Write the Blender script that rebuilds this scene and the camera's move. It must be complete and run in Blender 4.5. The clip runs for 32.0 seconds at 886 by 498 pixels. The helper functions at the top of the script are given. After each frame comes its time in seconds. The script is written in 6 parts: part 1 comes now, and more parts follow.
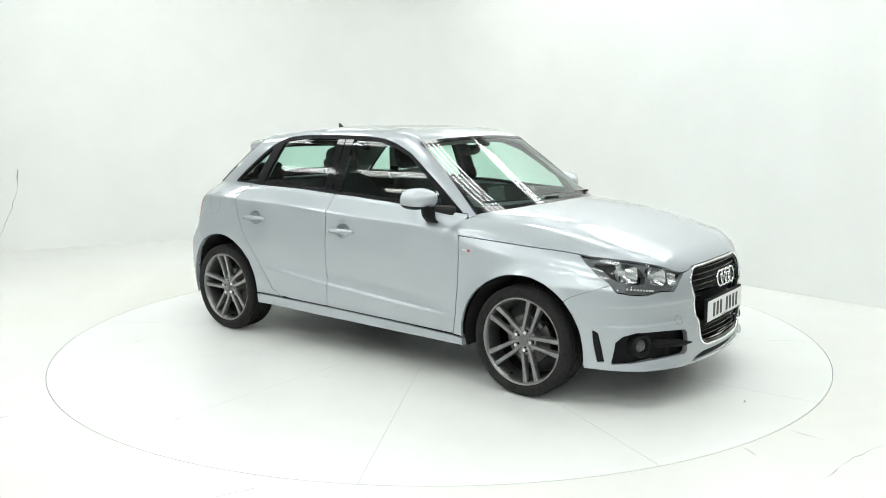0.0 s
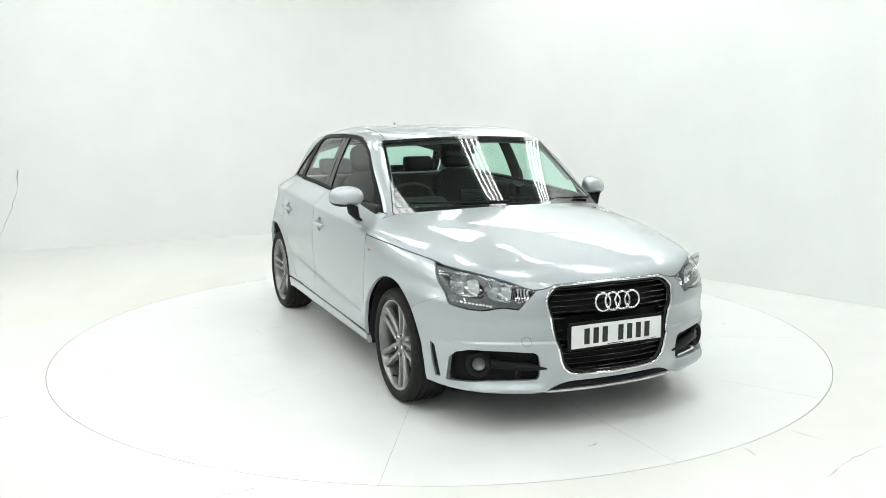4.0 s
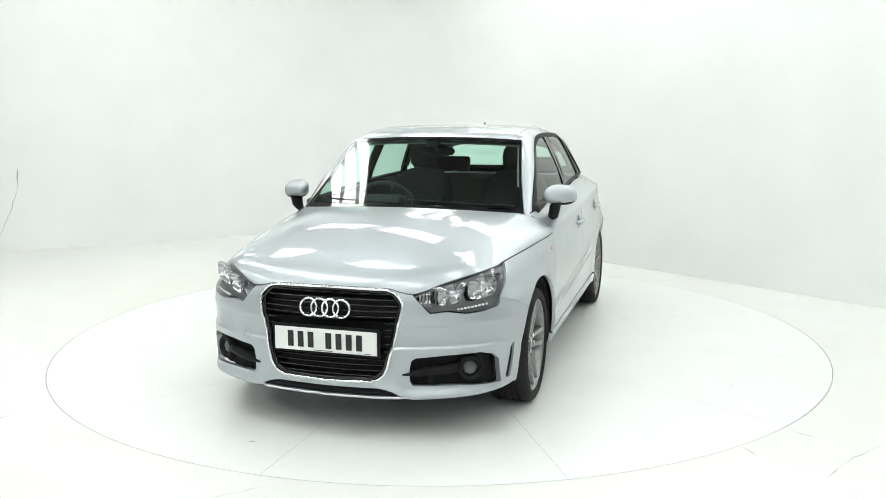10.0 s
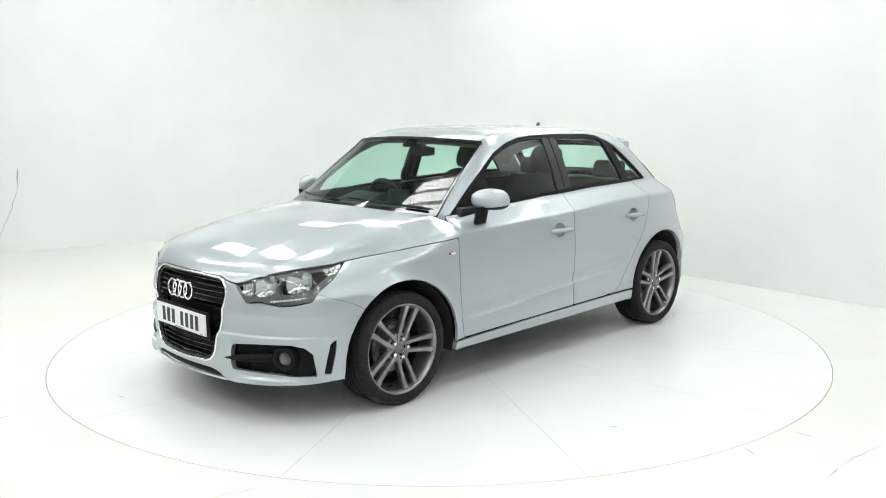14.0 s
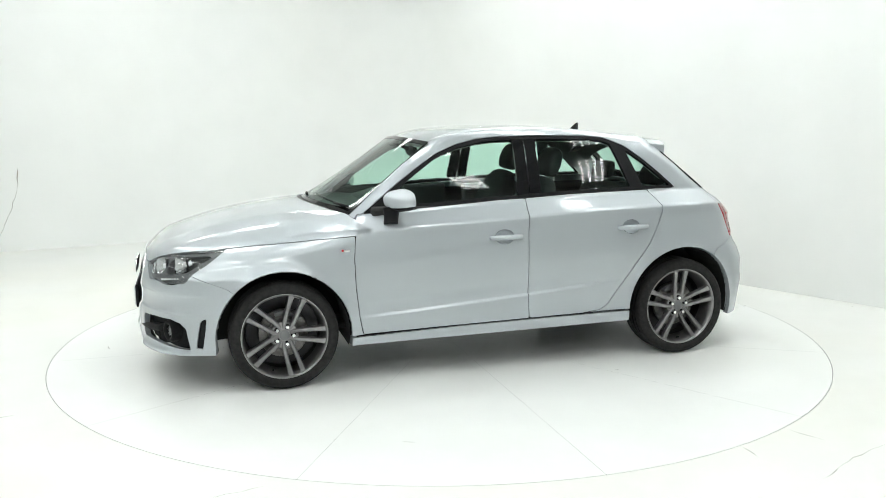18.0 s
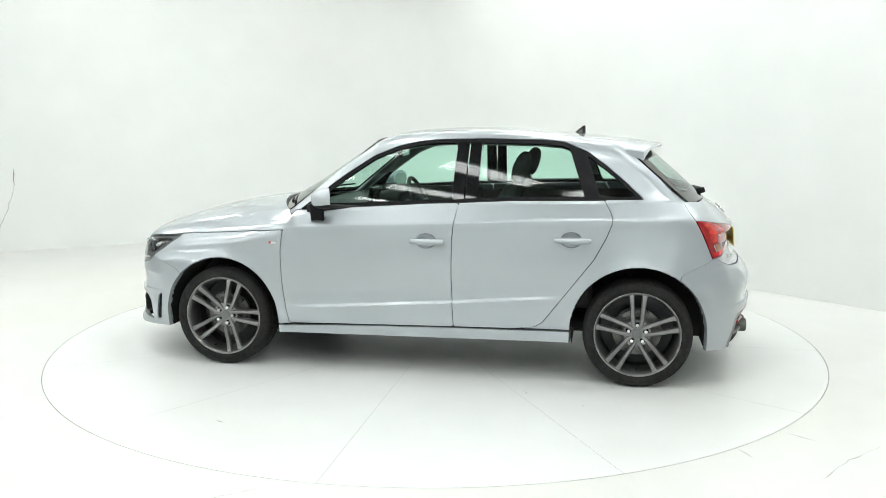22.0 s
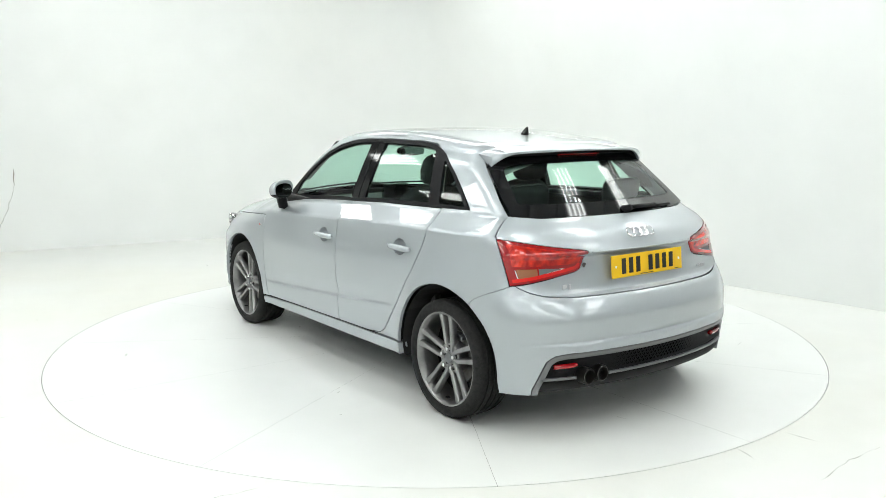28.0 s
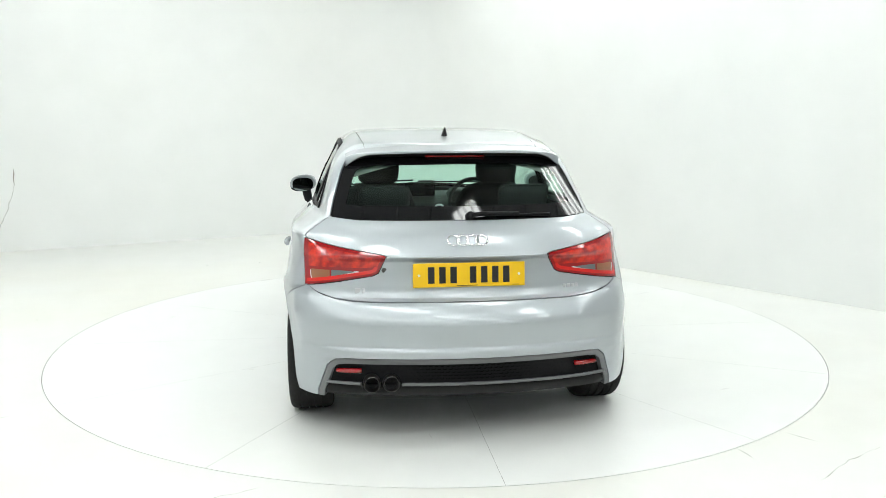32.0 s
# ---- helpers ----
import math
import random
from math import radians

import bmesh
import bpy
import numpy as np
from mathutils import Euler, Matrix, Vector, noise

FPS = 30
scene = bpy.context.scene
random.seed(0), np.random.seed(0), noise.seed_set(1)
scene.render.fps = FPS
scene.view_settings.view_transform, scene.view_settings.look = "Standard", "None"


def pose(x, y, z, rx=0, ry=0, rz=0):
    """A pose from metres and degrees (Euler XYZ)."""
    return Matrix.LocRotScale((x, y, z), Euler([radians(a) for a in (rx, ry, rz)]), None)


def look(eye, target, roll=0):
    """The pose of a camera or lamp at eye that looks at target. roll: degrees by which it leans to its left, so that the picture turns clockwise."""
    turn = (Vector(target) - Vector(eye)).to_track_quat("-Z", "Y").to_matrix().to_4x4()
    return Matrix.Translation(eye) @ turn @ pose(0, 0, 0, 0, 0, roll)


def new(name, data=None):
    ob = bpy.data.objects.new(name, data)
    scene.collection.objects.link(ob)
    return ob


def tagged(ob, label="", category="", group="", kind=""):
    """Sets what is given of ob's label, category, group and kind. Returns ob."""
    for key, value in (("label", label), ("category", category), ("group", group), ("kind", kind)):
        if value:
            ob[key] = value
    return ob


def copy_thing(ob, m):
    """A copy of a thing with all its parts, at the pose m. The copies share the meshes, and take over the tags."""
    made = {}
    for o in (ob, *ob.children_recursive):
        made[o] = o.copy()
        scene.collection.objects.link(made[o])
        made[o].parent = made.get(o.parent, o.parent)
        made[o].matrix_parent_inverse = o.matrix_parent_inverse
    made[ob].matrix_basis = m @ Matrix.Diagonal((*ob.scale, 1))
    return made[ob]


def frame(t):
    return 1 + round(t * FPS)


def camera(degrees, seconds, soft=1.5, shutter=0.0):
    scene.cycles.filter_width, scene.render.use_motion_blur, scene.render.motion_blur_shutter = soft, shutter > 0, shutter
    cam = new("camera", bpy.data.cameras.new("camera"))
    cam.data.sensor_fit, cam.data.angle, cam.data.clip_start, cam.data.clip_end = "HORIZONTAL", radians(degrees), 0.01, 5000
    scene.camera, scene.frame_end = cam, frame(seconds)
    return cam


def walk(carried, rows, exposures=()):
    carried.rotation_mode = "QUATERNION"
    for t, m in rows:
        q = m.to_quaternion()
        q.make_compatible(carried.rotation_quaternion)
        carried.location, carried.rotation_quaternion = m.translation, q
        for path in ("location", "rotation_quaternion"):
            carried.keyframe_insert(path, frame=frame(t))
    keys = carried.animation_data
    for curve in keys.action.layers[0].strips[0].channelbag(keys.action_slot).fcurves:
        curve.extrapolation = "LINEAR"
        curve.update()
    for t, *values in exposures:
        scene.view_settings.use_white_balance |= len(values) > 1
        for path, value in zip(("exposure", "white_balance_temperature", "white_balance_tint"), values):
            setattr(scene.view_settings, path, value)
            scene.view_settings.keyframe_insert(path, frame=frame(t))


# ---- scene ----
# camera: on a tripod, nudged once at 19 s
EYE = (0.0, -5.7016, 1.5069)


def aim(pitch, yaw):
    return (EYE[0] + math.sin(yaw), EYE[1] + math.cos(yaw), EYE[2] - math.tan(pitch))


cam = camera(55.34, 32.0, soft=0.8)
POSE_A = look(EYE, aim(0.15822, 0.00430), -0.284)
POSE_B = look(EYE, aim(0.15624, 0.00803), -0.107)
walk(cam, [(0, POSE_A), (18.9, POSE_A), (19.067, POSE_B), (32, POSE_B)])

# heading of the turntable in degrees, second by second
TURN = [-37.85, -44.96, -51.78, -58.90, -65.83, -72.76, -79.74, -86.92, -93.86, -100.86, -107.77,
        -114.80, -121.76, -128.70, -135.60, -142.49, -149.59, -156.82, -163.86, -170.80, -177.78,
        -184.65, -191.54, -198.40, -205.51, -212.48, -219.73, -227.03, -234.31, -241.39, -248.80,
        -255.96, -263.53]
PIVOT = Vector((0.0875, -0.0620, 0.0))   # the turntable's axis in the car's own space

# ---- world ----
world = bpy.data.worlds.new("world")
scene.world = world
world.use_nodes = True
world.node_tree.nodes["Background"].inputs[0].default_value = (0.8, 0.85, 0.85, 1)
world.node_tree.nodes["Background"].inputs[1].default_value = 0.05
scene.view_settings.exposure = 0.0


# ---- materials ----
def mat(name, col, rough=0.5, metal=0.0, **kw):
    m = bpy.data.materials.new(name)
    m.use_nodes = True
    b = m.node_tree.nodes["Principled BSDF"]
    b.inputs["Base Color"].default_value = (*col, 1)
    b.inputs["Roughness"].default_value = rough
    b.inputs["Metallic"].default_value = metal
    for k, v in kw.items():
        b.inputs[k.replace("_", " ")].default_value = v
    return m


def nodes_of(m):
    return m.node_tree.nodes, m.node_tree.links, m.node_tree.nodes["Principled BSDF"]


def noisy(m, scale, lo, hi, detail=4.0, bump=0.0, rough=None, coords="Object", fine=None):
    """Two-scale variation of the base colour, with bump and roughness."""
    nt, ln, b = nodes_of(m)
    tc = nt.new("ShaderNodeTexCoord")
    n = nt.new("ShaderNodeTexNoise")
    n.inputs["Scale"].default_value = scale
    n.inputs["Detail"].default_value = detail
    ln.new(tc.outputs[coords], n.inputs["Vector"])
    r = nt.new("ShaderNodeValToRGB")
    r.color_ramp.elements[0].position, r.color_ramp.elements[1].position = 0.3, 0.7
    r.color_ramp.elements[0].color, r.color_ramp.elements[1].color = (*lo, 1), (*hi, 1)
    ln.new(n.outputs["Fac"], r.inputs["Fac"])
    ln.new(r.outputs["Color"], b.inputs["Base Color"])
    if bump:
        n2 = nt.new("ShaderNodeTexNoise")
        n2.inputs["Scale"].default_value = fine or scale * 8
        n2.inputs["Detail"].default_value = 3
        ln.new(tc.outputs[coords], n2.inputs["Vector"])
        bp = nt.new("ShaderNodeBump")
        bp.inputs["Strength"].default_value = bump
        bp.inputs["Distance"].default_value = 0.01
        ln.new(n2.outputs["Fac"], bp.inputs["Height"])
        ln.new(bp.outputs["Normal"], b.inputs["Normal"])
    if rough:
        mr = nt.new("ShaderNodeMapRange")
        mr.inputs["To Min"].default_value, mr.inputs["To Max"].default_value = rough
        ln.new(n.outputs["Fac"], mr.inputs["Value"])
        ln.new(mr.outputs["Result"], b.inputs["Roughness"])
    return m


def glow(name, col, strength):
    m = bpy.data.materials.new(name)
    m.use_nodes = True
    nt = m.node_tree.nodes
    nt.remove(nt["Principled BSDF"])
    e = nt.new("ShaderNodeEmission")
    e.inputs[0].default_value, e.inputs[1].default_value = (*col, 1), strength
    m.node_tree.links.new(e.outputs[0], nt["Material Output"].inputs[0])
    return m


def pane(name, tint, base=0.05):
    """Thin tinted glass: clear through, mirror-like at a slant."""
    m = bpy.data.materials.new(name)
    m.use_nodes = True
    nt, ln = m.node_tree.nodes, m.node_tree.links
    nt.remove(nt["Principled BSDF"])
    t, g, f, x = nt.new("ShaderNodeBsdfTransparent"), nt.new("ShaderNodeBsdfGlossy"), nt.new("ShaderNodeLayerWeight"), nt.new("ShaderNodeMixShader")
    pw, ma = nt.new("ShaderNodeMath"), nt.new("ShaderNodeMath")
    t.inputs[0].default_value = (*tint, 1)
    g.inputs["Roughness"].default_value = 0.0
    f.inputs["Blend"].default_value = 0.5
    pw.operation, ma.operation = "POWER", "MULTIPLY_ADD"
    pw.inputs[1].default_value = 4.5
    ma.inputs[1].default_value, ma.inputs[2].default_value = 0.9, base
    ln.new(f.outputs["Facing"], pw.inputs[0])
    ln.new(pw.outputs[0], ma.inputs[0])
    ln.new(ma.outputs[0], x.inputs[0])
    ln.new(t.outputs[0], x.inputs[1])
    ln.new(g.outputs[0], x.inputs[2])
    ln.new(x.outputs[0], nt["Material Output"].inputs[0])
    return m


def ribbed(m):
    """Fine upright prisms and a clouded red behind a smooth lens."""
    nt, ln, b = nodes_of(m)
    tc, n, w = nt.new("ShaderNodeTexCoord"), nt.new("ShaderNodeTexNoise"), nt.new("ShaderNodeTexWave")
    n.inputs["Scale"].default_value, n.inputs["Detail"].default_value = 26.0, 2.0
    w.inputs["Scale"].default_value, w.bands_direction = 60.0, "Y"
    r = nt.new("ShaderNodeValToRGB")
    r.color_ramp.elements[0].position, r.color_ramp.elements[1].position = 0.35, 0.65
    r.color_ramp.elements[0].color, r.color_ramp.elements[1].color = (0.30, 0.004, 0.003, 1), (0.72, 0.022, 0.008, 1)
    bp = nt.new("ShaderNodeBump")
    bp.inputs["Strength"].default_value, bp.inputs["Distance"].default_value = 0.10, 0.004
    ln.new(tc.outputs["Object"], n.inputs["Vector"])
    ln.new(tc.outputs["Object"], w.inputs["Vector"])
    ln.new(n.outputs["Fac"], r.inputs["Fac"])
    ln.new(r.outputs["Color"], b.inputs["Base Color"])
    ln.new(w.outputs["Fac"], bp.inputs["Height"])
    ln.new(bp.outputs["Normal"], b.inputs["Normal"])
    return m


M = {}
M["paint"] = noisy(mat("silver_paint", (0.43, 0.465, 0.490), 0.40, 0.52, Coat_Weight=1.0, Coat_Roughness=0.006),
                   900, (0.395, 0.428, 0.451), (0.455, 0.492, 0.519), 1.0)
M["black"] = noisy(mat("black_plastic", (0.009, 0.009, 0.010), 0.5, 0.0, Specular_IOR_Level=0.12), 120, (0.007, 0.007, 0.008), (0.013, 0.013, 0.014), 3, 0.05)
M["gloss"] = mat("gloss_black", (0.006, 0.006, 0.007), 0.06)
M["under"] = mat("underbody", (0.01, 0.01, 0.01), 0.8)
M["rubber"] = noisy(mat("tyre_rubber", (0.012, 0.012, 0.012), 0.75, 0.0, Specular_IOR_Level=0.25), 60, (0.010, 0.010, 0.010), (0.020, 0.0195, 0.019), 4, 0.15)
M["alloy"] = noisy(mat("titanium_alloy", (0.2, 0.2, 0.205), 0.32, 0.85, Coat_Weight=0.5, Coat_Roughness=0.1), 30, (0.215, 0.213, 0.214), (0.26, 0.257, 0.258))
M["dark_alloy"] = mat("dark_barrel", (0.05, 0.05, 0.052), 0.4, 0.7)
M["disc"] = noisy(mat("brake_disc_steel", (0.16, 0.155, 0.15), 0.35, 0.9), 40, (0.12, 0.115, 0.11), (0.2, 0.195, 0.19))
M["chrome"] = mat("chrome", (0.85, 0.86, 0.87), 0.06, 1.0)
M["satin"] = mat("satin_silver", (0.62, 0.63, 0.65), 0.28, 0.9)
M["grey_trim"] = mat("grey_trim", (0.16, 0.165, 0.17), 0.38, 0.4)
M["glass"] = pane("tinted_glass", (0.77, 0.955, 0.88), 0.05)
M["lamp_glass"] = pane("lamp_glass", (0.93, 0.95, 0.95), 0.05)
M["red_glass"] = mat("red_lamp", (0.36, 0.003, 0.005), 0.10, 0.0, Coat_Weight=1.0, Coat_Roughness=0.02)
M["red_clear"] = mat("red_lamp_bright", (0.70, 0.012, 0.010), 0.08, 0.0, Coat_Weight=1.0, Coat_Roughness=0.02)
M["red_mid"] = ribbed(mat("red_lamp_ribbed", (0.42, 0.006, 0.006), 0.12, 0.0, Coat_Weight=1.0, Coat_Roughness=0.02))
M["amber"] = mat("amber_lamp", (0.30, 0.11, 0.05), 0.15, 0.0, Coat_Weight=1.0)
M["fabric"] = noisy(mat("dark_fabric", (0.02, 0.02, 0.021), 0.9), 200, (0.008, 0.008, 0.009), (0.017, 0.017, 0.018), 3, 0.2)
M["dash"] = noisy(mat("dashboard_plastic", (0.02, 0.02, 0.02), 0.6), 300, (0.011, 0.011, 0.011), (0.018, 0.018, 0.018), 3, 0.1)
M["liner"] = noisy(mat("headliner_cloth", (0.25, 0.25, 0.24), 0.95), 150, (0.22, 0.22, 0.21), (0.28, 0.28, 0.27), 3, 0.1)
M["plate_white"] = mat("white_plate", (0.78, 0.79, 0.78), 0.3)
M["plate_yellow"] = mat("yellow_plate", (0.85, 0.52, 0.01), 0.3)
M["ink"] = mat("plate_ink", (0.01, 0.01, 0.012), 0.4)
M["cup"] = mat("grey_plastic", (0.15, 0.155, 0.16), 0.35, 0.3)
M["pipe"] = mat("dark_exhaust_steel", (0.12, 0.115, 0.11), 0.3, 1.0)
M["housing"] = mat("lamp_housing", (0.10, 0.10, 0.105), 0.25, 0.8)
M["facet"] = mat("reflector_chrome", (0.60, 0.61, 0.62), 0.18, 1.0)
M["mirror"] = mat("mirror_glass", (0.30, 0.34, 0.33), 0.02, 1.0)
M["lamp_dark"] = noisy(mat("dark_lamp_bezel", (0.05, 0.052, 0.055), 0.34, 0.2), 80, (0.10, 0.104, 0.108), (0.125, 0.128, 0.133), 3)
M["lens_red"] = mat("dark_red_lens", (0.30, 0.003, 0.005), 0.10, 0.0, Coat_Weight=1.0, Coat_Roughness=0.02)
M["badge_red"] = mat("badge_red", (0.5, 0.01, 0.01), 0.3)


def white_paint(name, a, b, rough, scale, stain):
    m = noisy(mat(name, a, rough), scale, a, b, 6, 0.03, (rough - 0.06, rough + 0.08), "Object", 40)
    nt, ln, p = nodes_of(m)
    tc = nt.new("ShaderNodeTexCoord")
    n = nt.new("ShaderNodeTexNoise")
    n.inputs["Scale"].default_value, n.inputs["Detail"].default_value = 0.35, 5
    ln.new(tc.outputs["Object"], n.inputs["Vector"])
    r = nt.new("ShaderNodeValToRGB")
    r.color_ramp.elements[0].position, r.color_ramp.elements[1].position = 0.48, 0.7
    r.color_ramp.elements[0].color, r.color_ramp.elements[1].color = (1, 1, 1, 1), (*stain, 1)
    ln.new(n.outputs["Fac"], r.inputs["Fac"])
    mx = nt.new("ShaderNodeMixRGB")
    mx.blend_type = "MULTIPLY"
    mx.inputs[0].default_value = 1.0
    src = p.inputs["Base Color"].links[0].from_socket
    ln.new(src, mx.inputs[1])
    ln.new(r.outputs[0], mx.inputs[2])
    ln.new(mx.outputs[0], p.inputs["Base Color"])
    return m


M["floor"] = white_paint("white_floor_paint", (0.735, 0.742, 0.715), (0.77, 0.777, 0.75), 0.38, 3.0, (0.965, 0.95, 0.90))
M["table"] = white_paint("white_turntable_paint", (0.775, 0.787, 0.772), (0.81, 0.822, 0.807), 0.30, 3.0, (0.97, 0.97, 0.95))
M["wall"] = white_paint("white_wall_paint", (0.785, 0.798, 0.787), (0.815, 0.828, 0.817), 0.6, 2.0, (0.98, 0.975, 0.965))
M["ceiling"] = noisy(mat("grey_ceiling", (0.28, 0.29, 0.28), 0.6), 2.0, (0.25, 0.26, 0.25), (0.31, 0.32, 0.31), 4)
M["seam"] = mat("seam_grime", (0.20, 0.20, 0.19), 0.8)
M["crack"] = mat("crack_grime", (0.30, 0.29, 0.26), 0.8)
M["tube"] = glow("fluorescent_tube", (0.965, 1.0, 0.98), 15.2)
# grey of the unseen boards, set by how dark the car's reflections should be
M["hall"] = noisy(mat("grey_reflection_boards", (0.46, 0.465, 0.465), 0.6), 3.0, (0.42, 0.425, 0.425), (0.50, 0.505, 0.505), 4)
M["fixture"] = mat("white_fixture", (0.75, 0.76, 0.76), 0.5)


# ---- mesh helpers ----
def link(name, bm, material, parent=None, label="", smooth=False):
    me = bpy.data.meshes.new(name)
    bm.normal_update()
    bm.to_mesh(me)
    bm.free()
    if smooth:
        me.polygons.foreach_set("use_smooth", [True] * len(me.polygons))
    ob = new(name, me)
    me.materials.append(material)
    if parent is not None:
        ob.parent = parent
    if label:
        ob["label"] = label
    return ob


part = link


def smooth_by_angle(ob, deg=35):
    me = ob.data
    me.polygons.foreach_set("use_smooth", [True] * len(me.polygons))
    me.set_sharp_from_angle(angle=radians(deg))
    return ob


def raw(name, V, F, material, parent=None, label="", smooth=False):
    me = bpy.data.meshes.new(name)
    me.from_pydata([tuple(v) for v in V], [], [tuple(f) for f in F])
    me.update()
    if smooth:
        me.polygons.foreach_set("use_smooth", [True] * len(me.polygons))
    ob = new(name, me)
    me.materials.append(material)
    if parent is not None:
        ob.parent = parent
    if label:
        ob["label"] = label
    return ob


def box(bm, c, s, rot=None, bevel=0.0, seg=2):
    """Adds a (bevelled) box with centre c and size s."""
    b2 = bmesh.new()
    bmesh.ops.create_cube(b2, size=1.0)
    bmesh.ops.scale(b2, vec=s, verts=b2.verts)
    if bevel:
        bmesh.ops.bevel(b2, geom=b2.edges[:], offset=bevel, segments=seg, affect="EDGES", profile=0.5)
    if rot:
        bmesh.ops.rotate(b2, cent=(0, 0, 0), matrix=Euler([radians(a) for a in rot]).to_matrix(), verts=b2.verts)
    bmesh.ops.translate(b2, vec=c, verts=b2.verts)
    tmp = bpy.data.meshes.new("tmp")
    b2.to_mesh(tmp)
    b2.free()
    bm.from_mesh(tmp)
    bpy.data.meshes.remove(tmp)
    return bm


def tube(bm, a, b, r, seg=16, r2=None, caps=True):
    a, b = Vector(a), Vector(b)
    q = (b - a).to_track_quat("Z", "Y").to_matrix().to_4x4()
    bmesh.ops.create_cone(bm, cap_ends=caps, segments=seg, radius1=r, radius2=r if r2 is None else r2,
                          depth=(b - a).length, matrix=Matrix.Translation((a + b) / 2) @ q)
    return bm


def lathe(bm, prof, seg=64, axis="Y", close=False):
    """Turns a profile of (radius, height) round an axis."""
    rings = []
    for k in range(seg):
        a = 2 * math.pi * k / seg
        c, s = math.cos(a), math.sin(a)
        if axis == "Y":
            rings.append([bm.verts.new((r * c, h, r * s)) for r, h in prof])
        else:
            rings.append([bm.verts.new((r * c, r * s, h)) for r, h in prof])
    n = len(prof)
    for k in range(seg):
        A, B = rings[k], rings[(k + 1) % seg]
        for i in range(n if close else n - 1):
            j = (i + 1) % n
            bm.faces.new((A[i], A[j], B[j], B[i]))
    return bm


def sweep(bm, pts, r, seg=8, closed=False, flat=1.0):
    """A round (or flattened) bar along points."""
    pts = [Vector(p) for p in pts]
    n = len(pts)
    rings = []
    for i, p in enumerate(pts):
        if closed:
            t = pts[(i + 1) % n] - pts[i - 1]
        else:
            t = pts[min(i + 1, n - 1)] - pts[max(i - 1, 0)]
        t.normalize()
        u = t.cross(Vector((0, 0, 1)))
        if u.length < 1e-3:
            u = t.cross(Vector((1, 0, 0)))
        u.normalize()
        w = u.cross(t)
        rings.append([bm.verts.new(p + u * (r * math.cos(a)) + w * (r * flat * math.sin(a)))
                      for a in (2 * math.pi * k / seg for k in range(seg))])
    for i in range(n if closed else n - 1):
        A, B = rings[i], rings[(i + 1) % n]
        for k in range(seg):
            bm.faces.new((A[k], A[(k + 1) % seg], B[(k + 1) % seg], B[k]))
    if not closed:
        bm.faces.new(rings[0][::-1])
        bm.faces.new(rings[-1])
    return bm


# ---- the room ----
RT = 2.519    # turntable radius
HUB = Vector((0.0, 0.086, 0.0))    # its middle


def ring_floor(name, r0, outline, material):
    """Floor sheet from a round hole out to the walls."""
    n = len(outline)
    V = [(HUB.x + r0 * math.cos(a), HUB.y + r0 * math.sin(a), 0.0) for a in (math.atan2(p[1] - HUB.y, p[0] - HUB.x) for p in outline)]
    V += [(p[0], p[1], 0.0) for p in outline]
    F = [(i, n + i, n + (i + 1) % n, (i + 1) % n) for i in range(n)]
    return raw(name, V, F, material)


def room_outline():
    """Plan of the studio, counter-clockwise, with a rounded back corner."""
    right_far, corner, left_far = Vector((6.6, -3.1)), Vector((-0.75, 5.75)), Vector((-7.2, 2.6))
    pts = [right_far]
    a = corner + (right_far - corner).normalized() * 1.1
    c = corner + (left_far - corner).normalized() * 1.1
    for k in range(41):
        t = k / 40
        pts.append((1 - t) ** 2 * a + 2 * t * (1 - t) * corner + t * t * c)
    pts += [left_far, Vector((-7.6, -9.0)), Vector((6.9, -9.0))]
    out = []
    for i, p in enumerate(pts):
        q = pts[(i + 1) % len(pts)]
        m = max(1, int((q - p).length / 0.35))
        out += [p.lerp(q, k / m) for k in range(m)]
    return out


OUT = room_outline()
HIGH = 3.6
floor = tagged(ring_floor("floor", RT + 0.002, OUT, M["floor"]), "white painted studio floor with faint cracks", "floor", kind="structure")


def build_walls():
    n = len(OUT)
    V, F = [], []
    for z in (0.0, HIGH):
        V += [(p.x, p.y, z) for p in OUT]
    cen = Vector((0, 0))
    for z in (0.0, HIGH):
        for p in OUT:
            o = p + (p - cen).normalized() * 0.15
            V.append((o.x, o.y, z))
    for i in range(n):
        j = (i + 1) % n
        F.append((j, i, n + i, n + j))
        F.append((2 * n + i, 2 * n + j, 3 * n + j, 3 * n + i))
        F.append((n + j, n + i, 3 * n + i, 3 * n + j))
    return smooth_by_angle(raw("wall_studio", V, F, M["wall"]), 30)


studio_wall = tagged(build_walls(), "smooth white painted studio wall with rounded corner", "wall", kind="structure")


